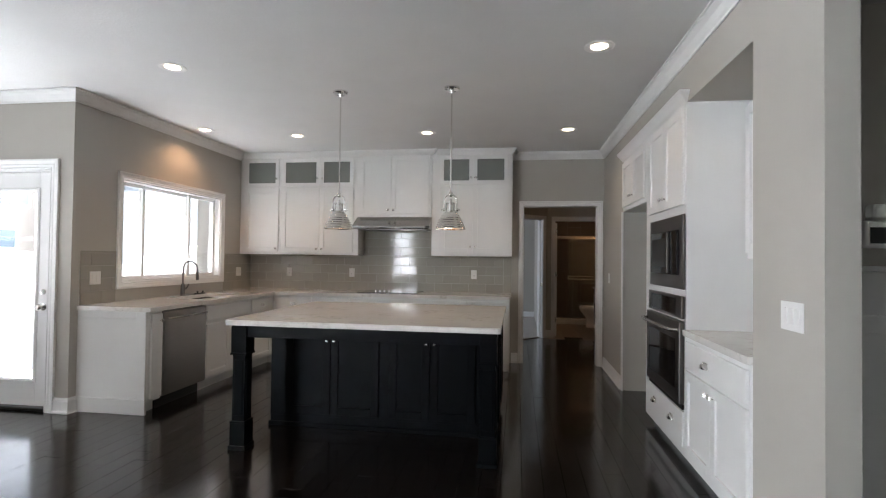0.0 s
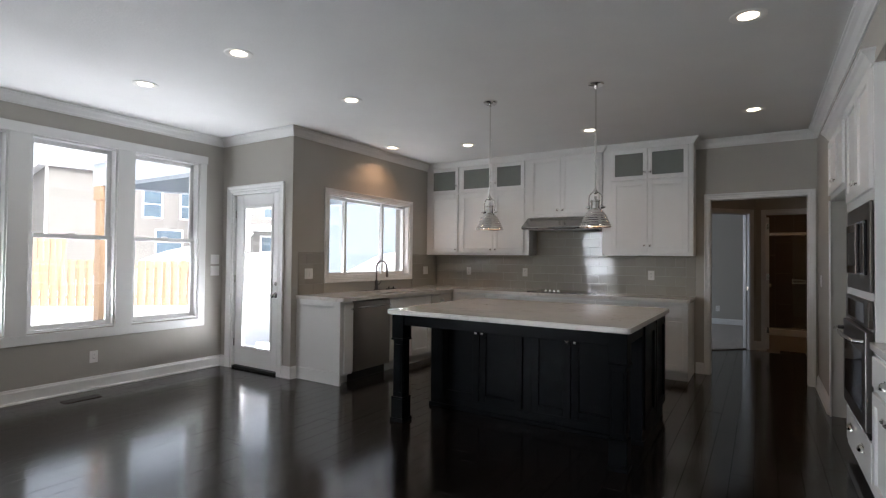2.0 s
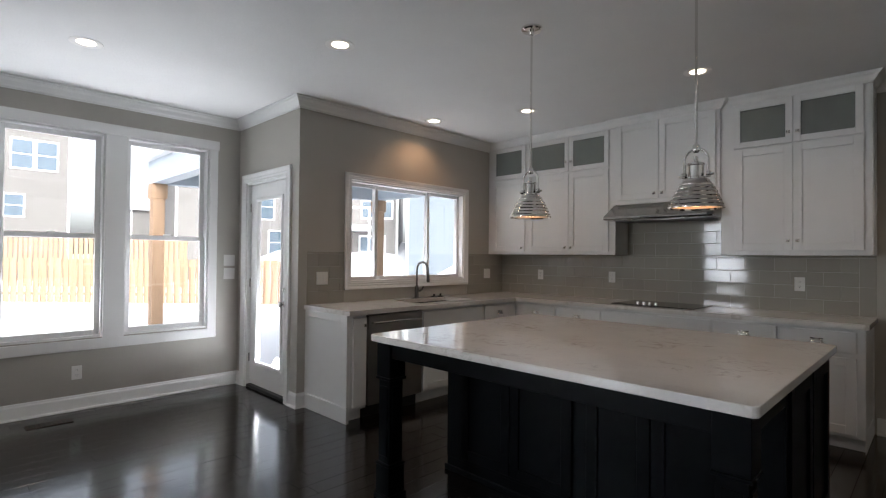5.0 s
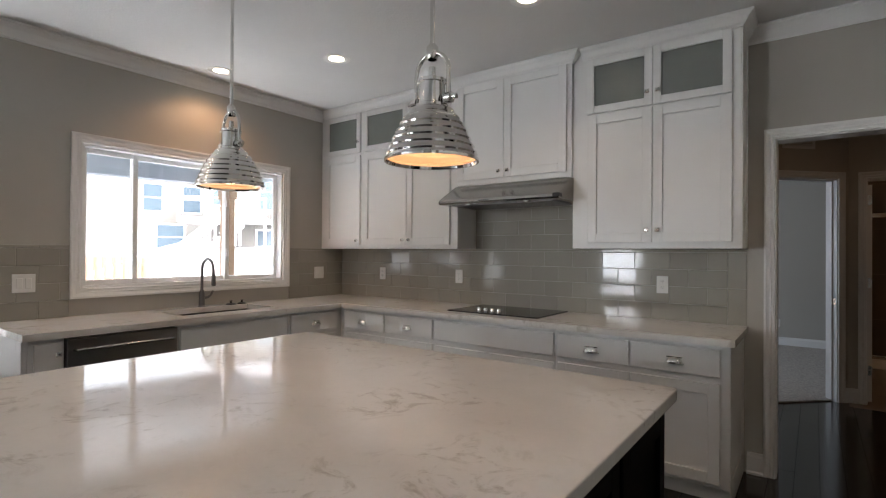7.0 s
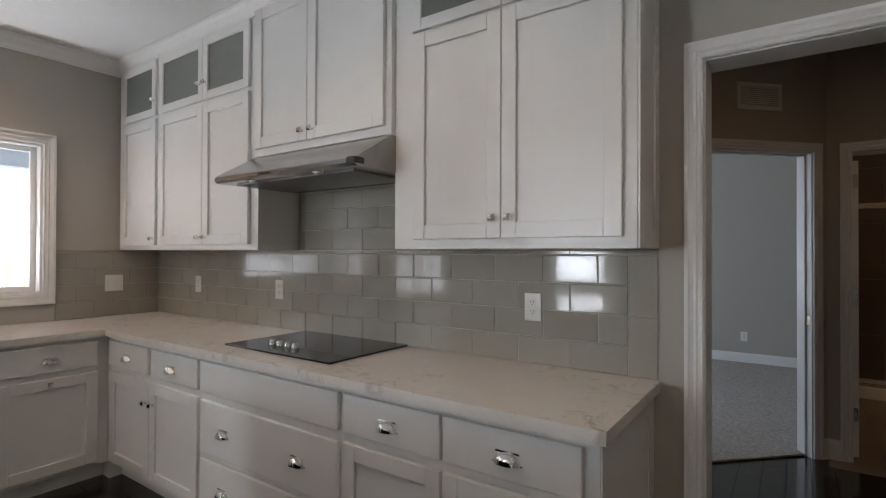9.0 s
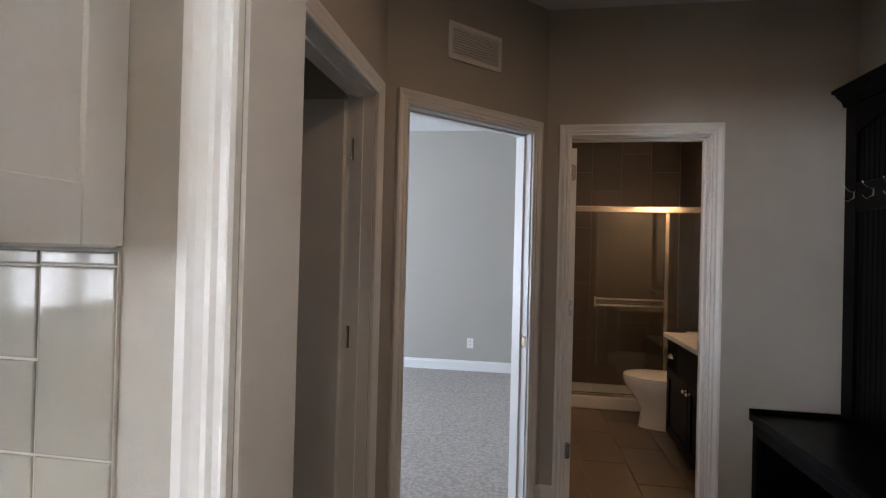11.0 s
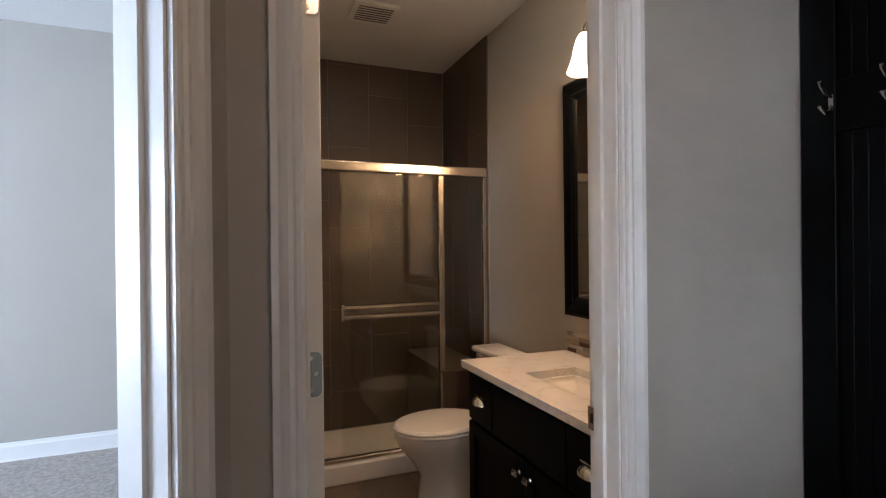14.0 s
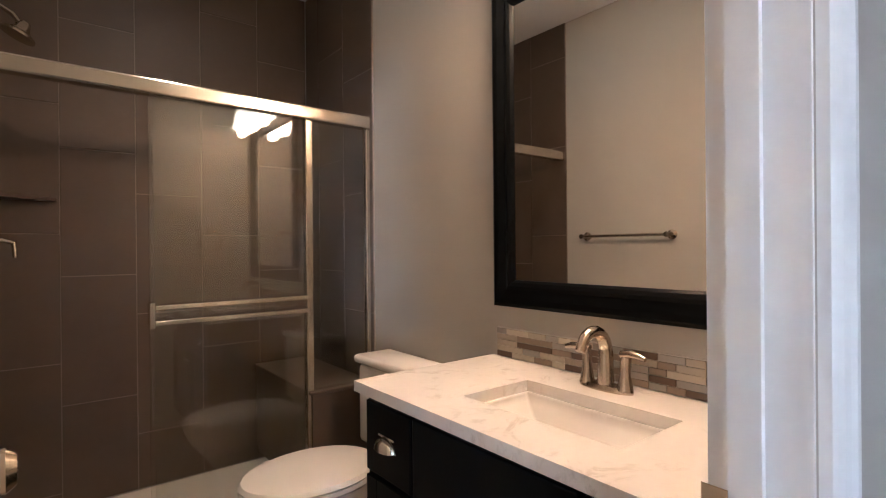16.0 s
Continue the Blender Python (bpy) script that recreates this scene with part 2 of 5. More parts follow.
def arc(c, r, a0, a1, n, plane="xz"):
    out = []
    for i in range(n + 1):
        a = radians(a0 + (a1 - a0) * i / n)
        u, v = r * math.cos(a), r * math.sin(a)
        out.append((c[0] + u, c[1], c[2] + v) if plane == "xz" else (c[0], c[1] + u, c[2] + v) if plane == "yz" else (c[0] + u, c[1] + v, c[2]))
    return out


def structure(name, bm, mat, bevel=0.0, label="", smooth=False):
    return tagged(mesh(name, bm, mat, bevel=bevel, smooth=smooth), label, kind="structure")


# ---- the plan ----
CH = 2.78                      # ceiling
XW, YD, XS, YB, XR = -4.80, 3.19, -3.55, 6.125, 1.345   # window wall, patio-door wall, sink wall, back wall, oven wall
BATHY0, BATHY1 = 8.46, 8.57    # wall between hall and bathroom
BR, BL, BATHC = 2.27, 0.76, 2.74
SHY, SHB = 10.462, 11.205        # shower front and back
BEDY = 11.57
T = 0.15


def wall_x(name, x0, x1, y0, y1, z0, z1, holes, label):
    """A wall along y between x0 and x1, with holes (y0, y1, z0, z1)."""
    bs, y = [], y0
    for a, b, c, d in sorted(holes):
        bs.append((x0, y, z0, x1, a, z1))
        if c > z0:
            bs.append((x0, a, z0, x1, b, c))
        if d < z1:
            bs.append((x0, a, d, x1, b, z1))
        y = b
    bs.append((x0, y, z0, x1, y1, z1))
    return structure(name, boxes(*bs), WALL, label=label)


def wall_y(name, y0, y1, x0, x1, z0, z1, holes, label):
    bs, x = [], x0
    for a, b, c, d in sorted(holes):
        bs.append((x, y0, z0, a, y1, z1))
        if c > z0:
            bs.append((a, y0, z0, b, y1, c))
        if d < z1:
            bs.append((a, y0, d, b, y1, z1))
        x = b
    bs.append((x, y0, z0, x1, y1, z1))
    return structure(name, boxes(*bs), WALL, label=label)


WINS = [(0.345, 1.075), (1.235, 1.97), (2.135, 2.87)]
WZ0, WZ1 = 0.615, 2.435
SINKWIN = (3.745, 5.37, 1.10, 2.10)
PD = (-4.61, -3.765, 2.10)     # patio door opening
HALL = (0.316, 1.265, 2.073)
BATHD = (0.892, 1.618, 2.068)
GREY = "matte warm grey painted wall"
YR = -4.6                      # rear wall
XE = 5.2                       # east wall of the neighbouring room
wall_x("wall_west", XW - T, XW, YR - T, YD + T, 0, CH, [(a, b, WZ0, WZ1) for a, b in SIDE + WINS], GREY)
wall_y("wall_patio_door", YD, YD + T, XW, XS - T, 0, CH, [(PD[0], PD[1], 0, PD[2])], GREY)
wall_x("wall_sink", XS - T, XS, YD, YB + T, 0, CH, [SINKWIN], GREY)
wall_y("wall_back", YB, YB + T, XS, 2.45, 0, CH, [(HALL[0], HALL[1], 0, HALL[2])], GREY)
wall_y("wall_south", YR - T, YR, XW, XE + T, 0, CH, [(a, b, WZ0, WZ1) for a, b in REAR], GREY)
wall_x("wall_far_east", XE, XE + T, YR, 3.1, 0, CH, [], GREY)
wall_y("wall_stub", -0.17, -0.02, XW, -3.03, 0, CH, [], GREY)
# oven wall: pier, header and niches
NB = 1.98                      # back of the niches
structure("wall_oven_side", boxes((XR, 1.385, 0, XR + 0.12, 1.95, CH), (XR, 1.95, 2.42, XR + 0.12, YB, CH), (XR, 4.93, 0, XR + 0.12, YB, 2.42),
          (XR, YR, 2.5, XR + 0.12, 1.385, CH)), WALL, label=GREY)
structure("wall_niche", boxes((NB, 1.95, 0, NB + 0.1, 4.93, 2.52), (XR + 0.12, 1.85, 0, NB + 0.1, 1.95, 2.52), (XR + 0.12, 4.93, 0, NB + 0.1, 5.03, 2.52),
          (XR + 0.12, 1.95, 2.42, NB, 4.93, 2.52)), WALL, label=GREY)
structure("wall_dining", boxes((XR + 0.12, 3.0, 0, XE, 3.1, CH)), WALL, label=GREY)
# hall and bedroom
HX, HR = 0.03, 2.32
wall_x("wall_hall_west", HX - 0.12, HX, YB + T, 7.73, 0, CH, [(6.78, 7.58, 0, 2.05)], GREY)
wall_x("wall_hall_east", HR, HR + 0.1, YB + T, 11.5, 0, CH, [], GREY)
wall_y("wall_bath_door", BATHY0, BATHY1, 0.76, HR, 0, CH, [(BATHD[0], BATHD[1], 0, BATHD[2])], GREY)
DIAG = pose(0.03, 7.73, 0, 0, 0, 45)     # along x: the slanting wall
DW = 1.033
DO = (0.120, 0.917)
ob = structure("wall_slanting", boxes((-0.06, 0, 0, DO[0], 0.12, CH), (DO[1], 0, 0, DW + 0.05, 0.12, CH), (DO[0], 0, 2.073, DO[1], 0.12, CH)), WALL, label=GREY)
ob.matrix_basis = DIAG
wall_y("wall_bedroom_far", BEDY, BEDY + 0.1, -4.4, 0.75, 0, 2.95, [], GREY)
wall_x("wall_bedroom_west", -4.4 - 0.1, -4.4, 6.4, BEDY, 0, 2.95, [(8.4, 10.4, 0.6, 2.3)], GREY)
structure("wall_room_west", boxes((-4.4, 7.55, 0, HX - 0.12, 7.67, 2.95)), WALL, label=GREY)
wall_x("wall_bath_west", BL - 0.12, BL, 8.52, BEDY, 0, 2.95, [], GREY)
structure("wall_bath_east", boxes((BR, BATHY1, 0, HR, 11.5, BATHC)), WALL, label="matte beige painted bathroom wall")
structure("wall_bath_end", boxes((BL, SHB + 0.012, 0, BR, SHB + 0.1, BATHC)), WALL, label=GREY)
# ceilings
structure("ceiling_kitchen", boxes((XW - T, YR - T, CH, XE + T, 6.2, CH + 0.1)), CEIL, label="white lightly textured ceiling")
structure("ceiling_hall", boxes((HX - 0.12, 6.2, CH, HR + 0.1, 8.55, CH + 0.1)), CEIL, label="white lightly textured ceiling")
structure("ceiling_bathroom", boxes((BL, 8.53, BATHC, BR, 11.4, BATHC + 0.1)), CEIL, label="white bathroom ceiling")
structure("ceiling_bedroom", boxes((-4.5, 6.4, 2.87, 0.72, BEDY, 2.95)), CEIL, label="white bedroom ceiling")
structure("wall_room_closing", boxes((-4.5, 6.28, 0, HX - 0.12, 6.4, 2.95)), WALL, label=GREY)
# floors
structure("subfloor", boxes((XW - T, YR - T, -0.12, XE + T, 8.53, -0.022)), GAP, label="dark subfloor under planks")
structure("carpet", boxes((-4.4, 6.4, -0.021, HX - 0.12, BEDY, -0.002)), CARPET, label="beige speckled cut-pile carpet")

CROWN = [(0, 0), (0, -0.115), (0.012, -0.115), (0.016, -0.1), (0.03, -0.085), (0.05, -0.05), (0.072, -0.03), (0.078, -0.016), (0.09, -0.014), (0.09, 0)]
CROWN = [(u * 0.9, v * 0.84) for u, v in CROWN]
BASE = [(0, 0), (0.026, 0), (0.026, 0.012), (0.016, 0.02), (0.014, 0.105), (0.008, 0.115), (0.005, 0.13), (0, 0.132)]


def run(name, pts, profile, z, mat=TRIM, label=""):
    return structure(name, sweep([(x, y, z) for x, y in pts], (0, 0, 1), profile), mat, label=label, smooth=False)


CR = "white painted crown moulding"
run("crown", [(-3.03, -0.02), (XW, -0.02), (XW, YD), (XS, YD), (XS, YB), (XR, YB), (XR, YR), (XW, YR), (XW, -0.17), (-3.03, -0.17)], CROWN, CH - 0.001, label=CR)
BB = "white painted baseboard with shoe moulding"
run("baseboard", [(-3.03, -0.17), (-3.03, -0.02), (XW, -0.02), (XW, YD), (-4.70, YD)], BASE, 0, label=BB)
run("baseboard", [(-3.685, YD), (XS, YD), (XS, 3.275)], BASE, 0, label=BB)
run("baseboard", [(0.165, YB), (0.252, YB)], BASE, 0, label=BB)
run("baseboard", [(XR, YB - 0.02), (XR, 4.96)], BASE, 0, label=BB)
run("baseboard", [(XR, 1.95), (XR, 1.385), (XR + 0.12, 1.385)], BASE, 0, label=BB)
run("baseboard", [(NB - 0.001, 4.92), (NB - 0.001, 3.96)], BASE, 0, label=BB)
run("baseboard", [(1.68, BATHY0), (1.86, BATHY0)], BASE, 0, label=BB)
run("baseboard", [(0.70, 8.40), (0.76, BATHY0), (0.835, BATHY0)], BASE, 0, label=BB)
run("baseboard", [(-4.4, BEDY), (0.65, BEDY)], BASE, 0, label=BB)
run("baseboard", [(XR + 0.13, 2.999), (2.2, 2.999)], BASE, 0, label=BB)

CASE = [(0, 0), (0, 0.012), (0.006, 0.016), (0.014, 0.012), (0.024, 0.013), (0.032, 0.017), (0.044, 0.014), (0.058, 0.018), (0.068, 0.022), (0.085, 0.022), (0.085, 0)]


def casing(name, a, b, top, m, width=0.062, label="white painted door casing"):
    """Door casing in the plane of local x and z; local -y is out of the wall; the opening from a to b."""
    prof = [(u * width / 0.085, v) for u, v in CASE]
    bm = sweep([(b, 0, 0), (b, 0, top), (a, 0, top), (a, 0, 0)], (0, -1, 0), prof)
    ob = structure(name, bm, TRIM, label=label)
    ob.matrix_basis = m
    return ob


def jamb(name, a, b, top, y0, y1, m, label="white painted door jamb", stop=True, hinge_stop=True):
    t = 0.006
    bs = [(a, y0, 0, a + t, y1, top), (b - t, y0, 0, b, y1, top), (a + t, y0, top - t, b - t, y1, top)]
    if stop:
        bs += [(a + t, y0 + 0.045, 0, a + 0.016, y0 + 0.08, top - t)] if hinge_stop else []
        bs += [(b - 0.016, y0 + 0.045, 0, b - t, y0 + 0.08, top - t), (a + 0.016, y0 + 0.045, top - 0.016, b - 0.016, y0 + 0.08, top - t)]
    ob = structure(name, boxes(*bs), TRIM, label=label)
    ob.matrix_basis = m
    return ob


FY = lambda y: pose(0, y, 0)
casing("door_casing", HALL[0], HALL[1], HALL[2], FY(YB))
jamb("door_jamb", HALL[0], HALL[1], HALL[2], YB + 0.002, YB + T - 0.002, FY(0), stop=False)
casing("door_casing", BATHD[0], BATHD[1], BATHD[2], FY(BATHY0))
jamb("door_jamb", BATHD[0], BATHD[1], BATHD[2], BATHY0 + 0.002, BATHY1 - 0.002, FY(0), hinge_stop=False)
casing("door_casing", DO[0], DO[1], 2.073, DIAG)
jamb("door_jamb", DO[0], DO[1], 2.073, 0.002, 0.118, DIAG)
HW = pose(HX, 0, 0, 0, 0, 90)      # hall's west wall: local x is world y, out of the wall is +x
casing("door_casing", 6.78, 7.58, 2.05, HW)
jamb("door_jamb", 6.78, 7.58, 2.05, 0.002, 0.118, HW)
casing("door_casing", PD[0], PD[1], PD[2], FY(YD), 0.085, label="white painted patio door casing")


# ---- shared hardware ----
def data_of(bm, mat, smooth=True, name="part"):
    bmesh.ops.recalc_face_normals(bm, faces=bm.faces[:])
    me = bpy.data.meshes.new(name)
    bm.to_mesh(me)
    bm.free()
    me.materials.append(mat)
    if smooth:
        for f in me.polygons:
            f.use_smooth = True
        me.set_sharp_from_angle(angle=radians(35))
    return me


def add(name, me, parent, m, label=""):
    ob = new(name, me)
    ob.parent = parent
    ob.matrix_basis = m
    return tagged(ob, label) if label else ob


def cup_bm():
    bm = bmesh.new()
    grid = []
    for shell in (1.0, 0.86):
        rows = []
        for i in range(13):
            u = math.pi * i / 12
            rows.append([bm.verts.new((0.046 * shell * math.cos(u) * math.cos(v), -0.028 * shell * math.sin(u) * math.cos(v) ** 0.6 - 0.002, 0.034 * shell * math.sin(v) - 0.014))
                         for v in [math.pi / 2 * 0.97 * j / 5 for j in range(6)]])
        for a, b in zip(rows, rows[1:]):
            for j in range(5):
                bm.faces.new((a[j], b[j], b[j + 1], a[j + 1]))
        grid.append(rows)
    for a in range(12):
        bm.faces.new((grid[0][a][0], grid[0][a + 1][0], grid[1][a + 1][0], grid[1][a][0]))
    boxes((-0.05, -0.003, -0.016, 0.05, -0.0005, -0.012), (-0.04, -0.003, 0.016, 0.04, -0.0005, 0.022), bm=bm)
    return bm


FACE = pose(0, 0, 0, 90)          # turns z to local -y
CUP = data_of(cup_bm(), CHROME, name="cup_pull")
KNOB_BM = lathe([(0.009, 0), (0.007, 0.004), (0.005, 0.013)], 8)
lathe([(0.006, 0.012), (0.019, 0.016), (0.019, 0.020), (0.007, 0.031), (0, 0.031)], 4, KNOB_BM, pose(0, 0, 0, 0, 0, 45))
KNOB = data_of(KNOB_BM, material("soft_chrome", (0.85, 0.84, 0.82), 0.2, metal=1.0, vary=0.02), False, "knob")


def shaker(parent, x0, x1, z0, z1, mat, glass=False, stile=0.06, label="", y=-0.021, slab=False):
    t, g = 0.020, 0.001
    if slab:
        return mesh("drawer_front", boxes((x0, y, z0, x1, -g, z1)), mat, parent, bevel=0.004, segments=2)
    bm = boxes((x0, y, z0, x0 + stile, -g, z1), (x1 - stile, y, z0, x1, -g, z1),
               (x0 + stile, y, z0, x1 - stile, -g, z0 + stile), (x0 + stile, y, z1 - stile, x1 - stile, -g, z1))
    bevelled(bm, 0.0018)
    if not glass:
        boxes((x0 + stile - 0.004, y + 0.013, z0 + stile - 0.004, x1 - stile + 0.004, -0.004, z1 - stile + 0.004), bm=bm)
    d = mesh("door", bm, mat, parent)
    if glass:
        mesh("pane", boxes((x0 + stile - 0.004, y + 0.010, z0 + stile - 0.004, x1 - stile + 0.004, -0.006, z1 - stile + 0.004)), FROST, d, label="frosted textured glass pane")
    return d


def knob(door, x, z, y=-0.021):
    add("knob", KNOB, door, pose(x, y, z, 90), "polished chrome knob")


def cup(door, x, z, y=-0.021):
    add("cup_pull", CUP, door, pose(x, y, z), "polished chrome cup pull")


def cabinet(name, m, w, d, z0, z1, mat, label, group, fronts, toe=0.0, hollow=False):
    """A cabinet of width w; fronts: (kind, x0, x1, z0, z1, [(pull, x, z)])."""
    e = empty(name, m, label, "cabinet", group)
    bs = [(0, 0, z0 + toe, w, d, z1)]
    if hollow:
        bs = [(0, 0, z0 + toe, w, 0.02, z1), (0, d - 0.02, z0 + toe, w, d, z1), (0, 0.02, z0 + toe, 0.018, d - 0.02, z1), (w - 0.018, 0.02, z0 + toe, w, d - 0.02, z1), (0.018, 0.02, z0 + toe, w - 0.018, d - 0.02, z0 + toe + 0.02)]
    if toe:
        bs.append((0.001, 0.07, z0, w - 0.001, d, z0 + toe + 0.001))
    mesh("body", boxes(*bs), mat, e, bevel=0.0015)
    for kind, a, b, c, dd, pulls in fronts:
        f = shaker(e, a, b, c, dd, mat, glass=kind == "glass", slab=kind == "drawer", stile=0.05 if kind == "glass" else 0.06)
        for p, x, z in pulls:
            (cup if p == "cup" else knob)(f, x, z)
    return e


# ---- windows and patio door ----
def hung_window(m, w):
    """Double-hung window; local x runs along the wall, local -y into the room."""
    e = tagged(new("window_1"), "white vinyl double-hung window", kind="structure")
    e.matrix_basis = m
    zm = 1.515
    mesh("jamb_lining", boxes((0, 0.0, WZ0, 0.015, T, WZ1), (w - 0.015, 0.0, WZ0, w, T, WZ1), (0.015, 0.0, WZ1 - 0.015, w - 0.015, T, WZ1), (0.015, 0.0, WZ0, w - 0.015, T, WZ0 + 0.02)), TRIM, e)
    for a, b, d in ((WZ0 + 0.02, zm + 0.02, 0.055), (zm - 0.02, WZ1 - 0.015, 0.09)):
        fr = 0.042
        sash = mesh("sash", bevelled(boxes((0.015, d, a, 0.015 + fr, d + 0.03, b), (w - 0.015 - fr, d, a, w - 0.015, d + 0.03, b),
                    (0.015 + fr, d, a, w - 0.015 - fr, d + 0.03, a + fr), (0.015 + fr, d, b - fr, w - 0.015 - fr, d + 0.03, b)), 0.003), VINYL, e)
        g = mesh("pane", boxes((0.015 + fr - 0.003, d + 0.013, a + fr - 0.003, w - 0.015 - fr + 0.003, d + 0.017, b - fr + 0.003)), GLASS, sash)
        g.visible_shadow = False
    mesh("lock", boxes((w / 2 - 0.03, 0.045, zm + 0.02, w / 2 + 0.03, 0.075, zm + 0.035)), VINYL, e, bevel=0.003)


for a, b in SIDE + WINS:
    hung_window(pose(XW, a, 0, 0, 0, 90), b - a)
for a, b in REAR:
    hung_window(pose(b, YR, 0, 0, 0, 180), b - a)
structure("window_trim", bevelled(boxes((XW + 0.0005, 0.205, WZ0 - 0.01, XW + 0.02, 0.345, WZ1), (XW + 0.0005, 1.075, WZ0 - 0.01, XW + 0.02, 1.235, WZ1), (XW + 0.0005, 1.97, WZ0 - 0.01, XW + 0.02, 2.135, WZ1),
          (XW + 0.0005, 2.87, WZ0 - 0.01, XW + 0.02, 2.955, WZ1), (XW + 0.0005, 0.185, WZ1, XW + 0.026, 2.965, 2.525), (XW + 0.0005, 0.195, 0.515, XW + 0.022, 2.955, WZ0 - 0.01)), 0.002), TRIM, label="flat white painted window casing")

m = pose(XS, 0, 0, 0, 0, 90)
e = tagged(new("window_2"), "white vinyl three-panel sliding window over sink", kind="structure")
e.matrix_basis = m
y0, y1, z0, z1 = SINKWIN
mesh("jamb_lining", boxes((y0, 0, z0, y0 + 0.015, T, z1), (y1 - 0.015, 0, z0, y1, T, z1), (y0 + 0.015, 0, z1 - 0.015, y1 - 0.015, T, z1), (y0 + 0.015, 0, z0, y1 - 0.015, T, z0 + 0.018)), TRIM, e)
for a, b, d in ((y0 + 0.015, 4.13, 0.07), (4.095, 4.87, 0.10), (4.835, y1 - 0.015, 0.07)):
    fr, p, q = 0.035, z0 + 0.018, z1 - 0.015
    sash = mesh("sash", bevelled(boxes((a, d, p, a + fr, d + 0.028, q), (b - fr, d, p, b, d + 0.028, q), (a + fr, d, p, b - fr, d + 0.028, p + fr), (a + fr, d, q - fr, b - fr, d + 0.028, q)), 0.003), VINYL, e)
    g = mesh("pane", boxes((a + fr - 0.003, d + 0.012, p + fr - 0.003, b - fr + 0.003, d + 0.016, q - fr + 0.003)), GLASS, sash)
    g.visible_shadow = False
for z in (1.35, 1.78):
    mesh("latch", boxes((4.84, 0.055, z - 0.03, 4.865, 0.071, z + 0.03)), VINYL, e, bevel=0.004)
bm = sweep([(y0, 0, z0), (y0, 0, z1), (y1, 0, z1), (y1, 0, z0)], (0, -1, 0), [(-u * 0.8, v) for u, v in CASE], closed=True)
ob = structure("window_trim", bm, TRIM, label="white moulded window casing")
ob.matrix_basis = m

# patio door
e = tagged(new("door_1"), "white closed patio door with full-length glass", kind="structure")
e.matrix_basis = pose(0, YD, 0)
a, b, top = PD
mesh("frame", boxes((a, 0.001, 0, a + 0.02, T, top), (b - 0.02, 0.001, 0, b, T, top), (a + 0.02, 0.001, top - 0.02, b - 0.02, T, top)), TRIM, e)
mesh("threshold", boxes((a + 0.02, 0.005, -0.001, b - 0.02, T, 0.028)), BLACK, e, bevel=0.004)
ga, gb, gz0, gz1 = -4.46, -3.92, 0.25, 1.93
mesh("leaf", bevelled(boxes((a + 0.022, 0.04, 0.035, ga, 0.08, top - 0.022), (gb, 0.04, 0.035, b - 0.022, 0.08, top - 0.022), (ga, 0.04, 0.035, gb, 0.08, gz0), (ga, 0.04, gz1, gb, 0.08, top - 0.022)), 0.002), TRIM, e)
mesh("glazing_frame", sweep([(ga, 0.04, gz0), (ga, 0.04, gz1), (gb, 0.04, gz1), (gb, 0.04, gz0)], (0, -1, 0), [(0.022, 0), (0.022, 0.006), (0.0, 0.012), (-0.012, 0.006), (-0.012, 0)][::1], closed=True), TRIM, e)
g = mesh("pane", boxes((ga - 0.003, 0.057, gz0 - 0.003, gb + 0.003, 0.063, gz1 + 0.003)), GLASS, e)
g.visible_shadow = False
for z, r in ((0.90, 0.028), (1.03, 0.024)):
    prof = [(r + 0.006, 0), (r + 0.006, 0.004), (0.012, 0.008), (0.010, 0.03), (r * 0.9, 0.042), (r, 0.055), (r * 0.7, 0.066), (0, 0.068)] if z < 1 else [(r, 0), (r, 0.006), (r - 0.004, 0.012), (0.006, 0.014), (0.006, 0.026), (0, 0.026)]
    mesh("knob", lathe(prof, 20, m=pose(-3.855, 0.04, z, 90)), STEEL, e, smooth=True, label="satin nickel knob")
for z in (0.30, 1.07, 1.85):
    mesh("hinge", boxes((a + 0.012, 0.028, z - 0.045, a + 0.026, 0.041, z + 0.045)), STEEL, e, bevel=0.003)

# ---- kitchen cabinets ----
UP, LO = "white upper cabinets", "white base cabinets"
YU, YL = 5.84, 5.51
UD = YB - YU
TOPZ = 2.715
cabinet("upper_cabinet", pose(XS + 0.001, YU, 0), 0.594, UD - 0.001, 1.397, TOPZ, CAB, "white shaker upper cabinet with frosted glass top door", UP,
        [("door", 0.075, 0.565, 1.43, 2.29, [("knob", 0.535, 1.475)]), ("glass", 0.075, 0.565, 2.315, 2.695, [("knob", 0.54, 2.42)])])
cabinet("upper_cabinet", pose(XS + 0.596, YU, 0), 1.094, UD - 0.001, 1.397, TOPZ, CAB, "white shaker upper cabinet with frosted glass top doors", UP,
        [("door", 0.015, 0.553, 1.43, 2.29, [("knob", 0.52, 1.475)]), ("door", 0.557, 1.024, 1.43, 2.29, [("knob", 0.592, 1.475)]),
         ("glass", 0.015, 0.553, 2.315, 2.695, [("knob", 0.525, 2.42)]), ("glass", 0.557, 1.024, 2.315, 2.695, [("knob", 0.587, 2.42)])])
cabinet("hood_cabinet", pose(-1.859, YU - 0.025, 0), 0.988, UD + 0.024, 1.905, TOPZ, CAB, "white shaker cabinet above the range hood", UP,
        [("door", 0.022, 0.45, 1.945, 2.70, [("knob", 0.415, 1.995)]), ("door", 0.454, 0.955, 1.945, 2.70, [("knob", 0.49, 1.995)])])
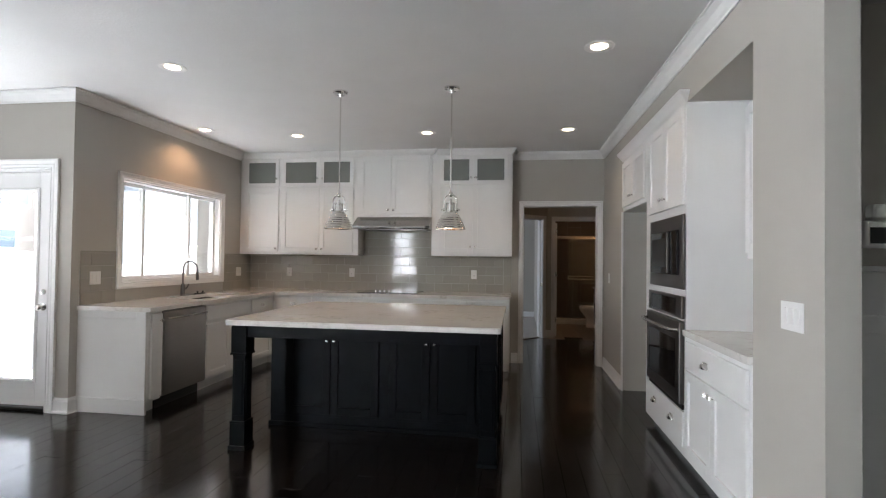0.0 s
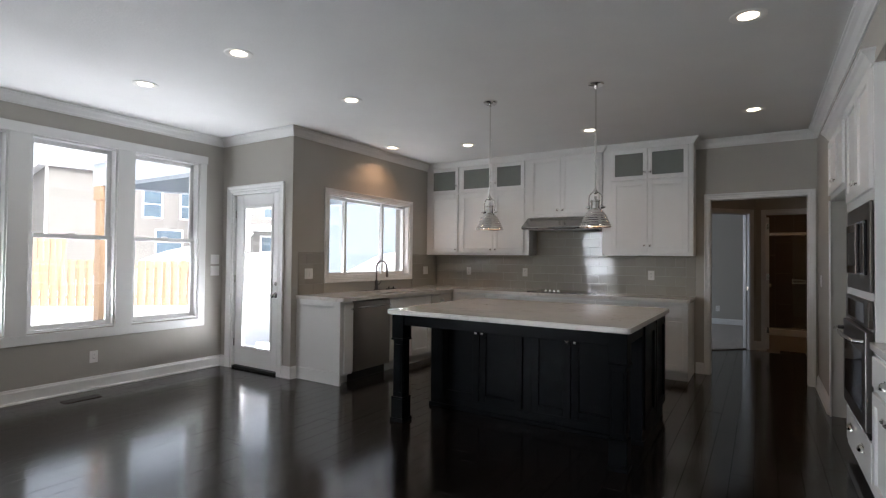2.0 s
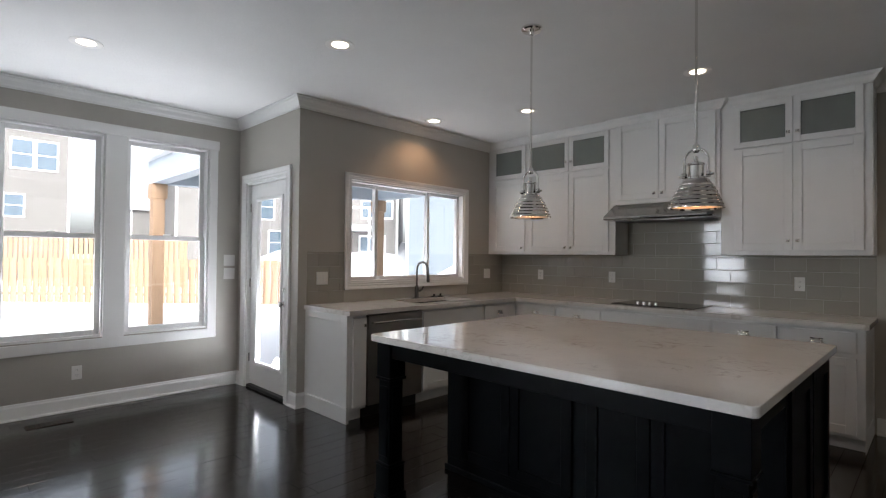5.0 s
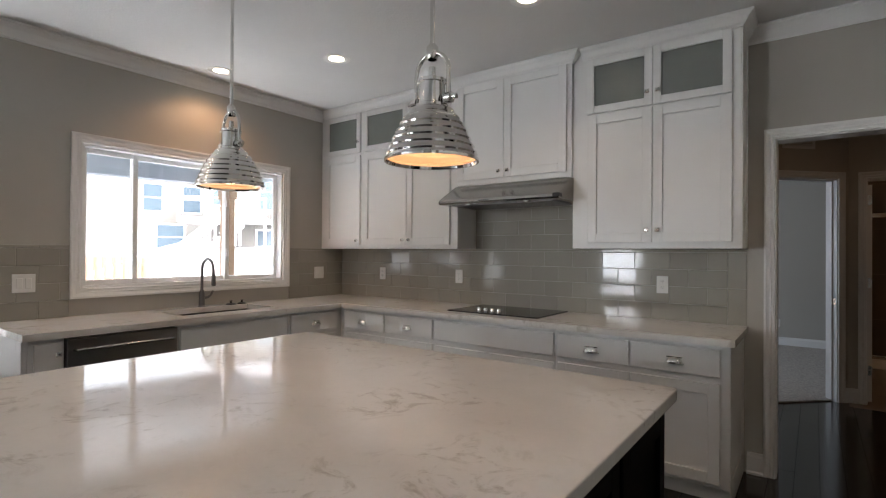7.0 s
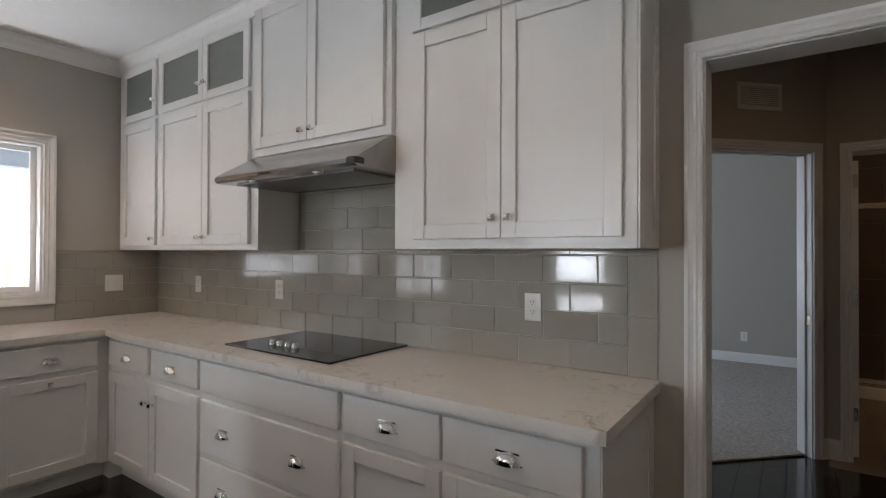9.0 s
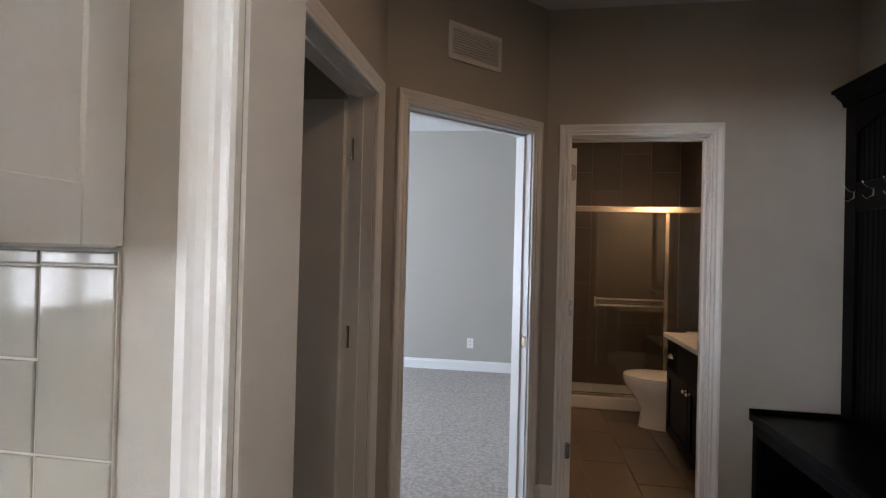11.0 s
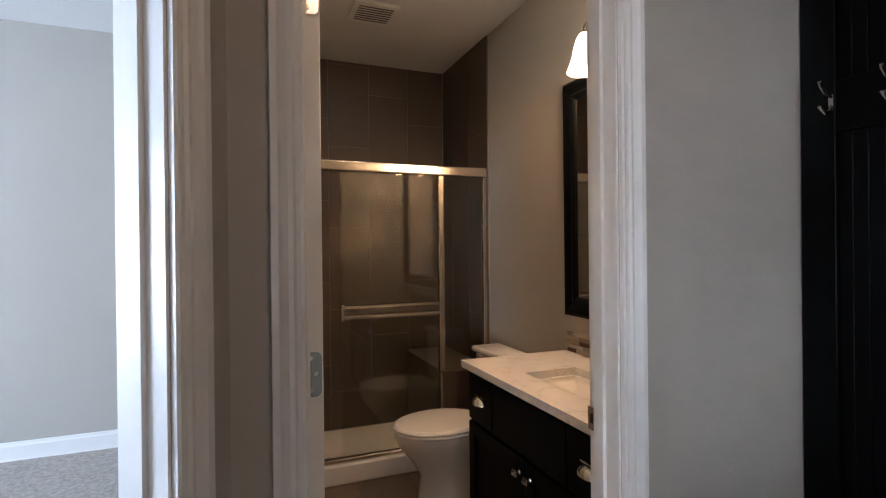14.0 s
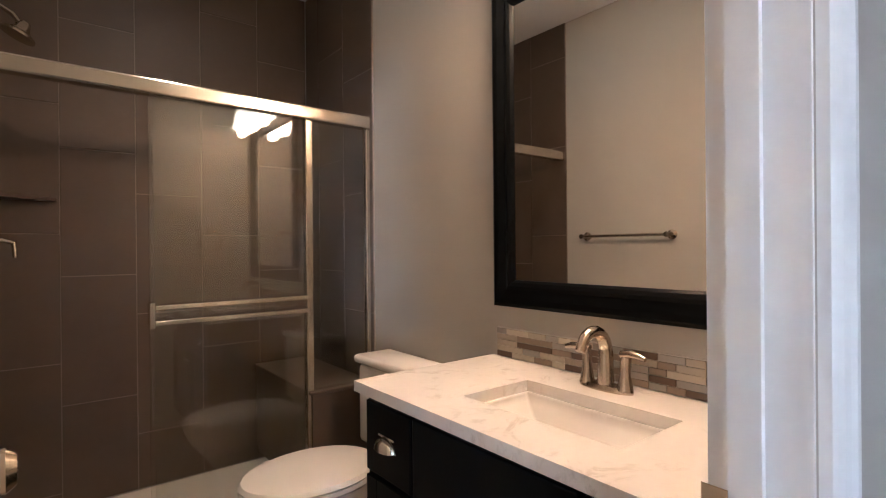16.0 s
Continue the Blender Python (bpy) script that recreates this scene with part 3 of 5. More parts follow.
cabinet("upper_cabinet", pose(-0.870, YU, 0), 1.03, UD - 0.001, 1.400, TOPZ, CAB, "white shaker upper cabinet with frosted glass top doors", UP,
        [("door", 0.115, 0.536, 1.44, 2.31, [("knob", 0.505, 1.52)]), ("door", 0.540, 0.985, 1.44, 2.31, [("knob", 0.572, 1.52)]),
         ("glass", 0.105, 0.536, 2.325, 2.70, [("knob", 0.508, 2.41)]), ("glass", 0.540, 0.985, 2.325, 2.70, [("knob", 0.57, 2.41)])])
mesh("end_frame", bevelled(boxes((0.1605, YU + 0.002, 1.402, 0.168, YU + 0.055, 2.70), (0.1605, YB - 0.06, 1.402, 0.168, YB - 0.001, 2.70),
     (0.1605, YU + 0.055, 1.402, 0.168, YB - 0.06, 1.47), (0.1605, YU + 0.055, 2.63, 0.168, YB - 0.06, 2.70)), 0.0015), CAB,
     bpy.data.objects["upper_cabinet.002"], pose(-0.870, YU, 0).inverted())
CC = [(0, 0), (0, -0.075), (0.008, -0.075), (0.012, -0.066), (0.022, -0.058), (0.04, -0.03), (0.055, -0.018), (0.06, -0.008), (0.066, -0.007), (0.066, 0)]
for pts in ([(XS + 0.001, YU - 0.001), (-1.861, YU - 0.001)], [(-1.8595, YB - 0.01), (-1.8595, YU - 0.026), (-0.8695, YU - 0.026), (-0.8695, YB - 0.01)], [(-0.800, YU - 0.001), (0.161, YU - 0.001), (0.161, YB - 0.001)]):
    run("cabinet_crown", pts, CC, CH - 0.002, CAB, "white crown moulding on the upper cabinets")
structure("cabinet_frieze", boxes((XS, YU + 0.002, TOPZ, 0.158, YB, CH - 0.003)), CAB, label="white frieze above the cabinets")

# base run along the back wall
BT = 0.875
PX = [(-2.86, -1.833, [("drawer", 0.04, 0.506, 0.70, 0.85, [("cup", 0.263, 0.765)]), ("drawer", 0.545, 1.012, 0.70, 0.85, [("cup", 0.76, 0.765)]),
                      ("door", 0.04, 0.522, 0.125, 0.665, [("knob", 0.487, 0.55)]), ("door", 0.529, 1.012, 0.125, 0.665, [("knob", 0.565, 0.55)])]),
      (-1.833, -0.841, [("drawer", 0.013, 0.976, 0.70, 0.85, []), ("drawer", 0.013, 0.976, 0.41, 0.66, [("cup", 0.215, 0.53), ("cup", 0.745, 0.53)]),
                        ("drawer", 0.013, 0.976, 0.125, 0.38, [("cup", 0.215, 0.25), ("cup", 0.745, 0.25)])]),
      (-0.841, 0.145, [("drawer", 0.013, 0.46, 0.70, 0.85, [("cup", 0.235, 0.768)]), ("drawer", 0.474, 0.94, 0.70, 0.85, [("cup", 0.712, 0.768)]),
                       ("door", 0.013, 0.462, 0.125, 0.665, [("knob", 0.433, 0.555)]), ("door", 0.472, 0.94, 0.125, 0.665, [("knob", 0.503, 0.555)])])]
for a, b, fr in PX:
    cabinet("base_cabinet", pose(a + 0.0005, YL, 0), b - a - 0.001, YB - YL - 0.001, 0, BT, CAB, "white shaker base cabinet with chrome pulls", LO, fr, toe=0.10)
mesh("shaker_panel", boxes((0.1455, YL + 0.001, 0.0, 0.149, YL + 0.07, BT), (0.1455, YB - 0.08, 0.0, 0.149, YB - 0.001, BT), (0.1455, YL + 0.07, 0.0, 0.149, YB - 0.08, 0.14), (0.1455, YL + 0.07, BT - 0.07, 0.149, YB - 0.08, BT)), CAB).name = "end_panel"
tagged(bpy.data.objects["end_panel"], "white framed end panel of the base cabinets", kind="structure")
# sink run: local x is world y
XL = -2.88
SM = lambda y: pose(XL, y, 0, 0, 0, 90)
SD = XL - XS - 0.001
cabinet("base_cabinet", SM(3.285), 0.165, SD, 0, BT, CAB, "narrow white end cabinet beside the dishwasher", LO, [("drawer", 0.025, 0.155, 0.125, 0.85, [("knob", 0.03 + 0.1, 0.79)])], toe=0.10)
cabinet("base_cabinet", SM(4.072), 0.868, SD, 0, BT, CAB, "white shaker sink base cabinet", LO,
        [("drawer", 0.015, 0.853, 0.70, 0.85, []), ("door", 0.015, 0.431, 0.125, 0.665, [("knob", 0.395, 0.63)]), ("door", 0.437, 0.853, 0.125, 0.665, [("knob", 0.473, 0.63)])], toe=0.10, hollow=True)
cabinet("base_cabinet", SM(4.942), 0.565, SD, 0, BT, CAB, "white shaker base cabinet with drawer and door", LO,
        [("drawer", 0.02, 0.50, 0.70, 0.85, [("cup", 0.265, 0.768)]), ("door", 0.02, 0.50, 0.125, 0.665, [("knob", 0.26, 0.635)])], toe=0.10)
structure("corner_filler", boxes((XS, 5.5075, 0, -2.8605, YB - 0.001, BT)), CAB, label="white filler in the cabinet corner")
ob = structure("end_panel_sink", bevelled(boxes((XS + 0.001, 3.268, 0.0, XL, 3.284, BT)), 0.001), CAB, label="white end panel with baseboard")
structure("end_panel_base", bevelled(boxes((XS + 0.03, 3.254, 0.0, XL + 0.005, 3.2675, 0.13), (XL - 0.09, 3.258, 0.13, XL + 0.001, 3.2675, BT), (XS + 0.03, 3.258, BT - 0.06, XL - 0.09, 3.2675, BT)), 0.002), CAB, label="white baseboard on the end panel")

# dishwasher
e = empty("dishwasher", SM(3.455), "dark stainless built-in dishwasher with bar handle", "dishwasher")
mesh("body", boxes((0.004, 0.02, 0.11, 0.611, 0.56, 0.868)), BLACK, e)
mesh("door", boxes((0.004, -0.022, 0.115, 0.611, 0.019, 0.862)), material("stainless_door", (0.34, 0.32, 0.30), 0.3, metal=1.0, vary=0.05, grain=60, stretch=(1, 1, 30), bump=0.02), e, bevel=0.004, segments=2)
mesh("handle", tube([(0.04, -0.024, 0.80), (0.045, -0.055, 0.80), (0.09, -0.062, 0.802), (0.3, -0.064, 0.803), (0.525, -0.062, 0.802), (0.57, -0.055, 0.80), (0.575, -0.024, 0.80)], 0.009), STEEL, e, smooth=True, label="brushed steel bar handle")
mesh("toe_kick", boxes((0.004, 0.06, 0.0, 0.611, 0.08, 0.109)), BLACK, e)


# countertops
def slab(name, bm, label, category="countertop"):
    ob = mesh(name, bm, QUARTZ, bevel=0.004, segments=2)
    return tagged(ob, label, category)


CT0, CT1 = 0.8755, 0.914
SKX, SKY = (-3.42, -3.02), (4.18, 4.92)
bm = boxes((XS + 0.001, 3.255, CT0, -2.838, SKY[0], CT1), (XS + 0.001, SKY[0], CT0, SKX[0], SKY[1], CT1), (SKX[1], SKY[0], CT0, -2.838, SKY[1], CT1),
           (XS + 0.001, SKY[1], CT0, -2.838, 5.469, CT1), (XS + 0.001, 5.469, CT0, 0.172, YB - 0.001, CT1))
bmesh.ops.remove_doubles(bm, verts=bm.verts[:], dist=0.0004)
slab_ob = tagged(mesh("countertop", bm, QUARTZ), "white veined quartz countertop with undermount sink", "countertop")
e = empty("sink", pose((SKX[0] + SKX[1]) / 2, (SKY[0] + SKY[1]) / 2, CT0), "stainless steel undermount double-bowl sink", "sink")
for a, b in ((SKY[0], 4.60), (4.62, SKY[1])):
    cy = (SKY[0] + SKY[1]) / 2
    bm = boxes((SKX[0] - (SKX[0] + SKX[1]) / 2, a - cy, -0.20, SKX[1] - (SKX[0] + SKX[1]) / 2, b - cy, -0.001))
    top = max(bm.faces, key=lambda f: f.calc_center_median().z)
    bmesh.ops.delete(bm, geom=[top], context="FACES_ONLY")
    ob = mesh("bowl", bm, STEEL, e)
    ob.modifiers.new("wall", "SOLIDIFY").thickness = 0.004

# faucet
e = empty("kitchen_faucet", pose(-3.475, 4.555, CT1), "brushed steel gooseneck pull-down kitchen faucet", "faucet")
mesh("base", lathe([(0.03, 0), (0.03, 0.006), (0.024, 0.012), (0.022, 0.10), (0.018, 0.125), (0.013, 0.135), (0, 0.135)], 20), DARKSTEEL, e, smooth=True)
mesh("neck", tube([(0, 0, 0.13), (0, 0, 0.30)] + arc((0.085, 0, 0.30), 0.085, 180, 10, 12) + [(0.172, 0, 0.26)], 0.011), DARKSTEEL, e, smooth=True)
mesh("spray_head", tube([(0.171, 0, 0.29), (0.173, 0, 0.26), (0.176, 0, 0.19), (0.177, 0, 0.175)], [0.012, 0.015, 0.018, 0.014]), DARKSTEEL, e, smooth=True)
mesh("lever", tube([(0, 0.015, 0.07), (0, 0.05, 0.075), (0.005, 0.07, 0.09), (0.01, 0.09, 0.125)], [0.014, 0.012, 0.009, 0.007]), DARKSTEEL, e, smooth=True)
for y, s in ((4.80, 1.0), (4.90, 0.9)):
    tagged(mesh("sink_strainer", lathe([(0.04 * s, 0), (0.042 * s, 0.006), (0.03 * s, 0.012), (0.01, 0.014), (0.008, 0.028), (0.014, 0.034), (0, 0.036)], 20), BLACK, m=pose(-3.46, y, CT1), smooth=True), "small black sink strainer on the countertop", "strainer", "strainers by the faucet")

# cooktop
e = empty("cooktop", pose(-1.40, 5.86, CT1), "black glass electric cooktop with chrome knobs", "cooktop")
mesh("glass_top", boxes((-0.383, -0.265, 0.0005, 0.383, 0.265, 0.009)), BLACKGLASS, e, bevel=0.003, segments=2)
for i in range(4):
    mesh("knob", lathe([(0.019, 0), (0.018, 0.012), (0.016, 0.022), (0.013, 0.024), (0, 0.024)], 16), CHROME, e, pose(-0.17 + 0.058 * i, -0.135 + 0.0 * i, 0.0088), smooth=True)

# range hood
e = empty("range_hood", pose(-1.865, 0, 0), "brushed stainless under-cabinet range hood", "range hood")
W = 1.0
pr = [(YB - 0.02, 1.735), (5.60, 1.735), (5.583, 1.745), (5.585, 1.765), (5.60, 1.775), (5.812, 1.90), (YB - 0.02, 1.9035)]
bm = bmesh.new()
ra, rb = [bm.verts.new((0.0, y, z)) for y, z in pr], [bm.verts.new((W, y, z)) for y, z in pr]
for i in range(len(pr)):
    j = (i + 1) % len(pr)
    bm.faces.new((ra[i], ra[j], rb[j], rb[i]))
bm.faces.new(ra[::-1])
bm.faces.new(rb)
mesh("shell", bm, material("hood_steel", (0.33, 0.325, 0.315), 0.2, metal=1.0, vary=0.06, grain=60, stretch=(40, 1, 1), bump=0.03), e, bevel=0.003)
mesh("corner_cap", boxes((W - 0.045, 5.5815, 1.7452, W + 0.0015, 5.64, 1.772)), BLACK, e, bevel=0.002)
mesh("filter", boxes((0.08, 5.66, 1.728, 0.92, 6.02, 1.7345)), DARKSTEEL, e)
for x in (0.26, 0.74):
    mesh("lens", lathe([(0.03, 0), (0.03, 0.006), (0, 0.006)], 16), CHROME, e, pose(x, 5.63, 1.7285), label="unlit hood lamp lens")
for i in range(5):
    mesh("button", boxes((0.37 + i * 0.018, 5.579, 1.749, 0.38 + i * 0.018, 5.586, 1.757)), BLACK, e)


# ---- island ----
IX0, IX1, IY0, IY1 = -1.795, 0.138, 2.665, 4.277
e = empty("kitchen_island", pose(0, 0, 0), "black painted island with white quartz top and panelled posts", "kitchen island")
BX0, BX1, BY0, BY1 = -1.735, 0.10, 3.25, 4.22
mesh("body", boxes((BX0, BY0, 0.085, BX1, BY1, 0.874), (BX0 + 0.002, BY0 + 0.002, 0, BX1 - 0.002, BY1 - 0.06, 0.086)), NAVY, e, bevel=0.0015)
mesh("plinth", boxes((BX0 - 0.012, BY0 - 0.012, 0.0, BX1 + 0.012, BY0 - 0.0005, 0.035)), NAVY, e, bevel=0.003)
mesh("apron", boxes((-1.72, 2.705, 0.79, 0.06, 2.73, 0.8745), (-1.755, 2.79, 0.79, -1.73, 3.249, 0.8745), (0.075, 2.79, 0.79, 0.10, 3.249, 0.8745)), NAVY, e, bevel=0.002)
for a in (-1.755, 0.0):
    s, x, y = 0.115, a, 2.69
    bm = boxes((x, y, 0.68, x + s, y + s, 0.8745), (x - 0.004, y - 0.004, 0.665, x + s + 0.004, y + s + 0.004, 0.68), (x + 0.01, y + 0.01, 0.20, x + s - 0.01, y + s - 0.01, 0.665),
               (x - 0.002, y - 0.002, 0.185, x + s + 0.002, y + s + 0.002, 0.20), (x, y, 0.03, x + s, y + s, 0.185), (x - 0.008, y - 0.008, 0.0, x + s + 0.008, y + s + 0.008, 0.03))
    for ox in (0.024,):
        boxes((x + ox, y + 0.003, 0.24, x + s - ox, y + 0.01, 0.63), (x + 0.003, y + ox, 0.24, x + 0.01, y + s - ox, 0.63), (x + s - 0.01, y + ox, 0.24, x + s - 0.003, y + s - ox, 0.63), bm=bm)
    mesh("post", bm, NAVY, e, bevel=0.002)
fm = pose(0, BY0, 0)
for a, b, k in ((-1.60, -1.228, -1.255), (-1.222, -0.83, -1.195), (-0.745, -0.425, -0.453), (-0.418, -0.07, -0.39)):
    d = mesh("door", bevelled(boxes((a, -0.02, 0.11, a + 0.06, -0.001, 0.80), (b - 0.06, -0.02, 0.11, b, -0.001, 0.80), (a + 0.06, -0.02, 0.11, b - 0.06, -0.001, 0.17), (a + 0.06, -0.02, 0.74, b - 0.06, -0.001, 0.80),
                (a + 0.056, -0.010, 0.165, b - 0.056, -0.003, 0.745)), 0.0015), NAVY, e, fm)
    add("knob", KNOB, d, pose(k, -0.02, 0.70, 90), "polished chrome knob")
for y0_, y1_ in ((3.28, 3.72), (3.75, 4.19)):
    mesh("side_panel", bevelled(boxes((BX1 + 0.0005, y0_, 0.11, BX1 + 0.014, y0_ + 0.06, 0.86), (BX1 + 0.0005, y1_ - 0.06, 0.11, BX1 + 0.014, y1_, 0.86), (BX1 + 0.0005, y0_ + 0.06, 0.11, BX1 + 0.014, y1_ - 0.06, 0.18), (BX1 + 0.0005, y0_ + 0.06, 0.79, BX1 + 0.014, y1_ - 0.06, 0.86)), 0.0015), NAVY, e)
bm = boxes((IX0, IY0, 0.8755, IX1, IY1, 0.914))
vert = [ed for ed in bm.edges if abs(ed.verts[0].co.z - ed.verts[1].co.z) > 0.02]
bmesh.ops.bevel(bm, geom=vert, offset=0.025, segments=5, affect="EDGES", profile=0.5)
bmesh.ops.bevel(bm, geom=[ed for ed in bm.edges if abs(ed.verts[0].co.z - ed.verts[1].co.z) < 0.001], offset=0.004, segments=2, affect="EDGES", profile=0.5)
mesh("countertop", bm, QUARTZ, e, label="white veined quartz top")


# ---- pendants ----
def pendant(x, y):
    e = empty("pendant_lamp", pose(x, y, CH), "polished chrome ribbed dome pendant lamp, lit", "pendant lamp", "pendants over the island")
    q, z = 0.81, 0.0
    mesh("canopy", lathe([(0.065, -0.001), (0.065, -0.012), (0.058, -0.02), (0.02, -0.024), (0.014, -0.045), (0, -0.046)], 28), CHROME, e, smooth=True)
    mesh("rod", tube([(0, 0, -0.04), (0, 0, 1.604 - CH + 0.30)], 0.0065), CHROME, e, smooth=True)
    prof = []
    for i in range(29):
        t = i / 28
        a = t * math.pi / 2
        r = 0.052 + 0.098 * t ** 0.64
        zz = 0.165 * (1 - t)
        prof.append((r + (0.0045 if i % 4 in (1, 2) and i < 27 else 0.0), z + 0.012 + zz))
    prof = prof + [(0.155, z + 0.008), (0.155, z), (0.149, z), (0.145, z + 0.012)]
    inner = [(max(0.045, r - 0.006), zz - 0.002) for r, zz in prof[28::-1]]
    mesh("shade", lathe(prof, 40), CHROME, e, smooth=True)
    mesh("shade_lining", lathe([(0.1445, z + 0.010)] + [(r, zz) for r, zz in inner[1:]] + [(0, inner[-1][1])], 40), BRASSIN, e, smooth=True, label="white enamel lining")
    mesh("socket_cup", lathe([(0.054, z + 0.175), (0.054, z + 0.185), (0.044, z + 0.19), (0.042, z + 0.255), (0.047, z + 0.258), (0.047, z + 0.268), (0.03, z + 0.275), (0.012, z + 0.28), (0.012, z + 0.31), (0, z + 0.31)], 28), CHROME, e, smooth=True)
    mesh("yoke", tube([(-0.066, 0, z + 0.20), (-0.066, 0, z + 0.29)] + arc((0, 0, z + 0.29), 0.066, 180, 0, 14) + [(0.066, 0, z + 0.20)], 0.0075), CHROME, e, smooth=True)
    for s in (1, -1):
        mesh("thumb_screw", lathe([(0.018, 0), (0.018, 0.02), (0.008, 0.021), (0.008, 0.04), (0, 0.04)], 16, m=pose(0.058 * s, 0, z + 0.20, 0, 90 * s)), CHROME, e, smooth=True)
    mesh("collar", lathe([(0.016, z + 0.335), (0.02, z + 0.345), (0.02, z + 0.375), (0.012, z + 0.385), (0.0066, z + 0.39)], 16), CHROME, e, smooth=True)
    mesh("bulb", lathe([(0, z + 0.03), (0.02, z + 0.036), (0.03, z + 0.06), (0.026, z + 0.09), (0.014, z + 0.12), (0.014, z + 0.155)], 16), BULB, e, smooth=True, label="warm lit bulb")
    for part in e.children:
        if part.name.split(".")[0] not in ("canopy", "rod"):
            part.matrix_basis = Matrix.Translation((0, 0, 1.604 - CH)) @ Matrix.Diagonal((q, q, q, 1))
    lamp("pendant_light", "POINT", pose(x, y, 1.615), 0.28, (1.0, 0.60, 0.33), 0.03)
    return e


pendant(-1.268, 3.485)
pendant(-0.309, 3.485)


# ---- recessed lights ----
def downlight(x, y, z, energy=3.4, name="recessed_light", colour=(1.0, 0.68, 0.42), spread=140):
    e = empty(name, pose(x, y, z), "white trimmed recessed ceiling light, lit", "recessed light", "recessed ceiling lights")
    mesh("trim_ring", lathe([(0.098, -0.0005), (0.098, -0.004), (0.09, -0.007), (0.078, -0.006), (0.062, -0.003), (0.056, -0.0008)], 32), PLASTIC, e, smooth=True)
    mesh("lens", lathe([(0.0555, -0.001), (0.0555, -0.0015), (0, -0.0022)], 32), DISC, e, smooth=True, label="glowing lens")
    lamp("downlight", "SPOT", look((x, y, z - 0.02), (x, y, 0)), energy, colour, 0.06, spread)


for x, y in ((-2.343, 2.804), (-3.25, 4.57), (-2.32, 4.93), (-0.78, 4.95), (0.77, 4.95), (0.765, 2.80), (-2.31, 1.60), (-3.56, 1.60)):
    if x > -3.2 or y < 4:
        downlight(x, y, CH)
    else:
        downlight(x, y, CH, 6.5, colour=(1.0, 0.55, 0.28))
# unseen hall light, added to warm and brighten the upper walls
downlight(1.2, 7.0, CH, 1.8, colour=(1.0, 0.57, 0.30), spread=178)


# ---- plates ----
def plate(m, w, h, holes, label, category="switch"):
    ob = mesh(category.replace(" ", "_") + "_plate", boxes((-w / 2, -0.006, -h / 2, w / 2, -0.0005, h / 2)), PLASTIC, m=m, bevel=0.003, segments=2)
    tagged(ob, label, category)
    for x, kind in holes:
        if kind == "switch":
            mesh("rocker", boxes((x - 0.016, -0.0095, -0.033, x + 0.016, -0.0055, 0.033)), PLASTIC, ob, bevel=0.0015)
        else:
            for z in (-0.02, 0.02):
                mesh("socket", lathe([(0.0165, 0.0055), (0.0165, 0.0085), (0, 0.0085)], 16, m=pose(x, 0, z, 90)), PLASTIC, ob)
                mesh("slot", boxes((x - 0.007, -0.0092, z - 0.001, x - 0.0045, -0.0082, z + 0.008), (x + 0.0045, -0.0092, z - 0.001, x + 0.007, -0.0082, z + 0.008), (x - 0.002, -0.0092, z - 0.010, x + 0.002, -0.0082, z - 0.006)), BLACK, ob)
    return ob


WEST = lambda y, z, x=XW: pose(x, y, z, 0, 0, 90)
BACK = lambda x, z, y=YB - 0.008: pose(x, y, z)
EAST = lambda y, z, x=XR: pose(x, y, z, 0, 0, -90)
SW, OU = "white rocker switch plate on the wall", "white duplex outlet on the wall"
plate(WEST(3.09, 1.30), 0.115, 0.115, [(-0.023, "switch"), (0.023, "switch")], SW)
plate(WEST(3.09, 1.16), 0.115, 0.115, [(-0.023, "switch"), (0.023, "switch")], SW)
plate(WEST(1.79, 0.325), 0.075, 0.118, [(0, "socket")], OU, "outlet")
plate(WEST(3.43, 1.15, XS + 0.009), 0.12, 0.118, [(-0.023, "switch"), (0.023, "switch")], SW)
plate(WEST(5.80, 1.155, XS + 0.009), 0.12, 0.118, [(-0.023, "switch"), (0.023, "switch")], SW)
for x in (-2.95, -2.03, -0.335):
    plate(BACK(x, 1.155, YB - 0.009), 0.075, 0.118, [(0, "socket")], OU, "outlet")
plate(EAST(1.60, 1.145), 0.17, 0.118, [(-0.046, "switch"), (0, "switch"), (0.046, "switch")], SW)
plate(EAST(5.72, 1.15), 0.075, 0.118, [(0, "switch")], SW)
ob = mesh("floor_register", boxes((-0.15, -0.055, 0.0005, 0.15, 0.055, 0.006)), material("bronze_register", (0.06, 0.045, 0.035), 0.4, metal=0.6), m=pose(-4.50, 1.57, 0, 0, 0, 90), bevel=0.002)
tagged(ob, "brown metal floor register in the planks", "floor register")
for i in range(9):
    mesh("slat", boxes((-0.13 + i * 0.03, -0.04, 0.0062, -0.118 + i * 0.03, 0.04, 0.0075)), BLACK, ob)

# ---- oven wall ----
EM = lambda y: pose(XR, y, 0, 0, 0, -90)      # local x runs towards -y, depth towards +x
e = cabinet("oven_cabinet", EM(3.945), 1.04, 0.60, 0, 2.43, CAB, "tall white cabinet holding microwave and wall oven", "oven wall cabinets",
            [("door", 0.135, 0.575, 1.745, 2.40, [("knob", 0.545, 1.83)]), ("door", 0.580, 1.02, 1.745, 2.40, [("knob", 0.61, 1.83)]),
             ("drawer", 0.13, 1.03, 0.14, 0.37, [("cup", 0.36, 0.27), ("cup", 0.80, 0.27)])], toe=0.07)
o = empty("microwave", EM(3.945) @ pose(0, 0.016, 0), "black built-in microwave in a dark steel trim kit", "microwave")
mesh("trim_kit", boxes((0.20, -0.035, 1.175, 1.035, -0.0225, 1.68)), DARKSTEEL, o, bevel=0.003)
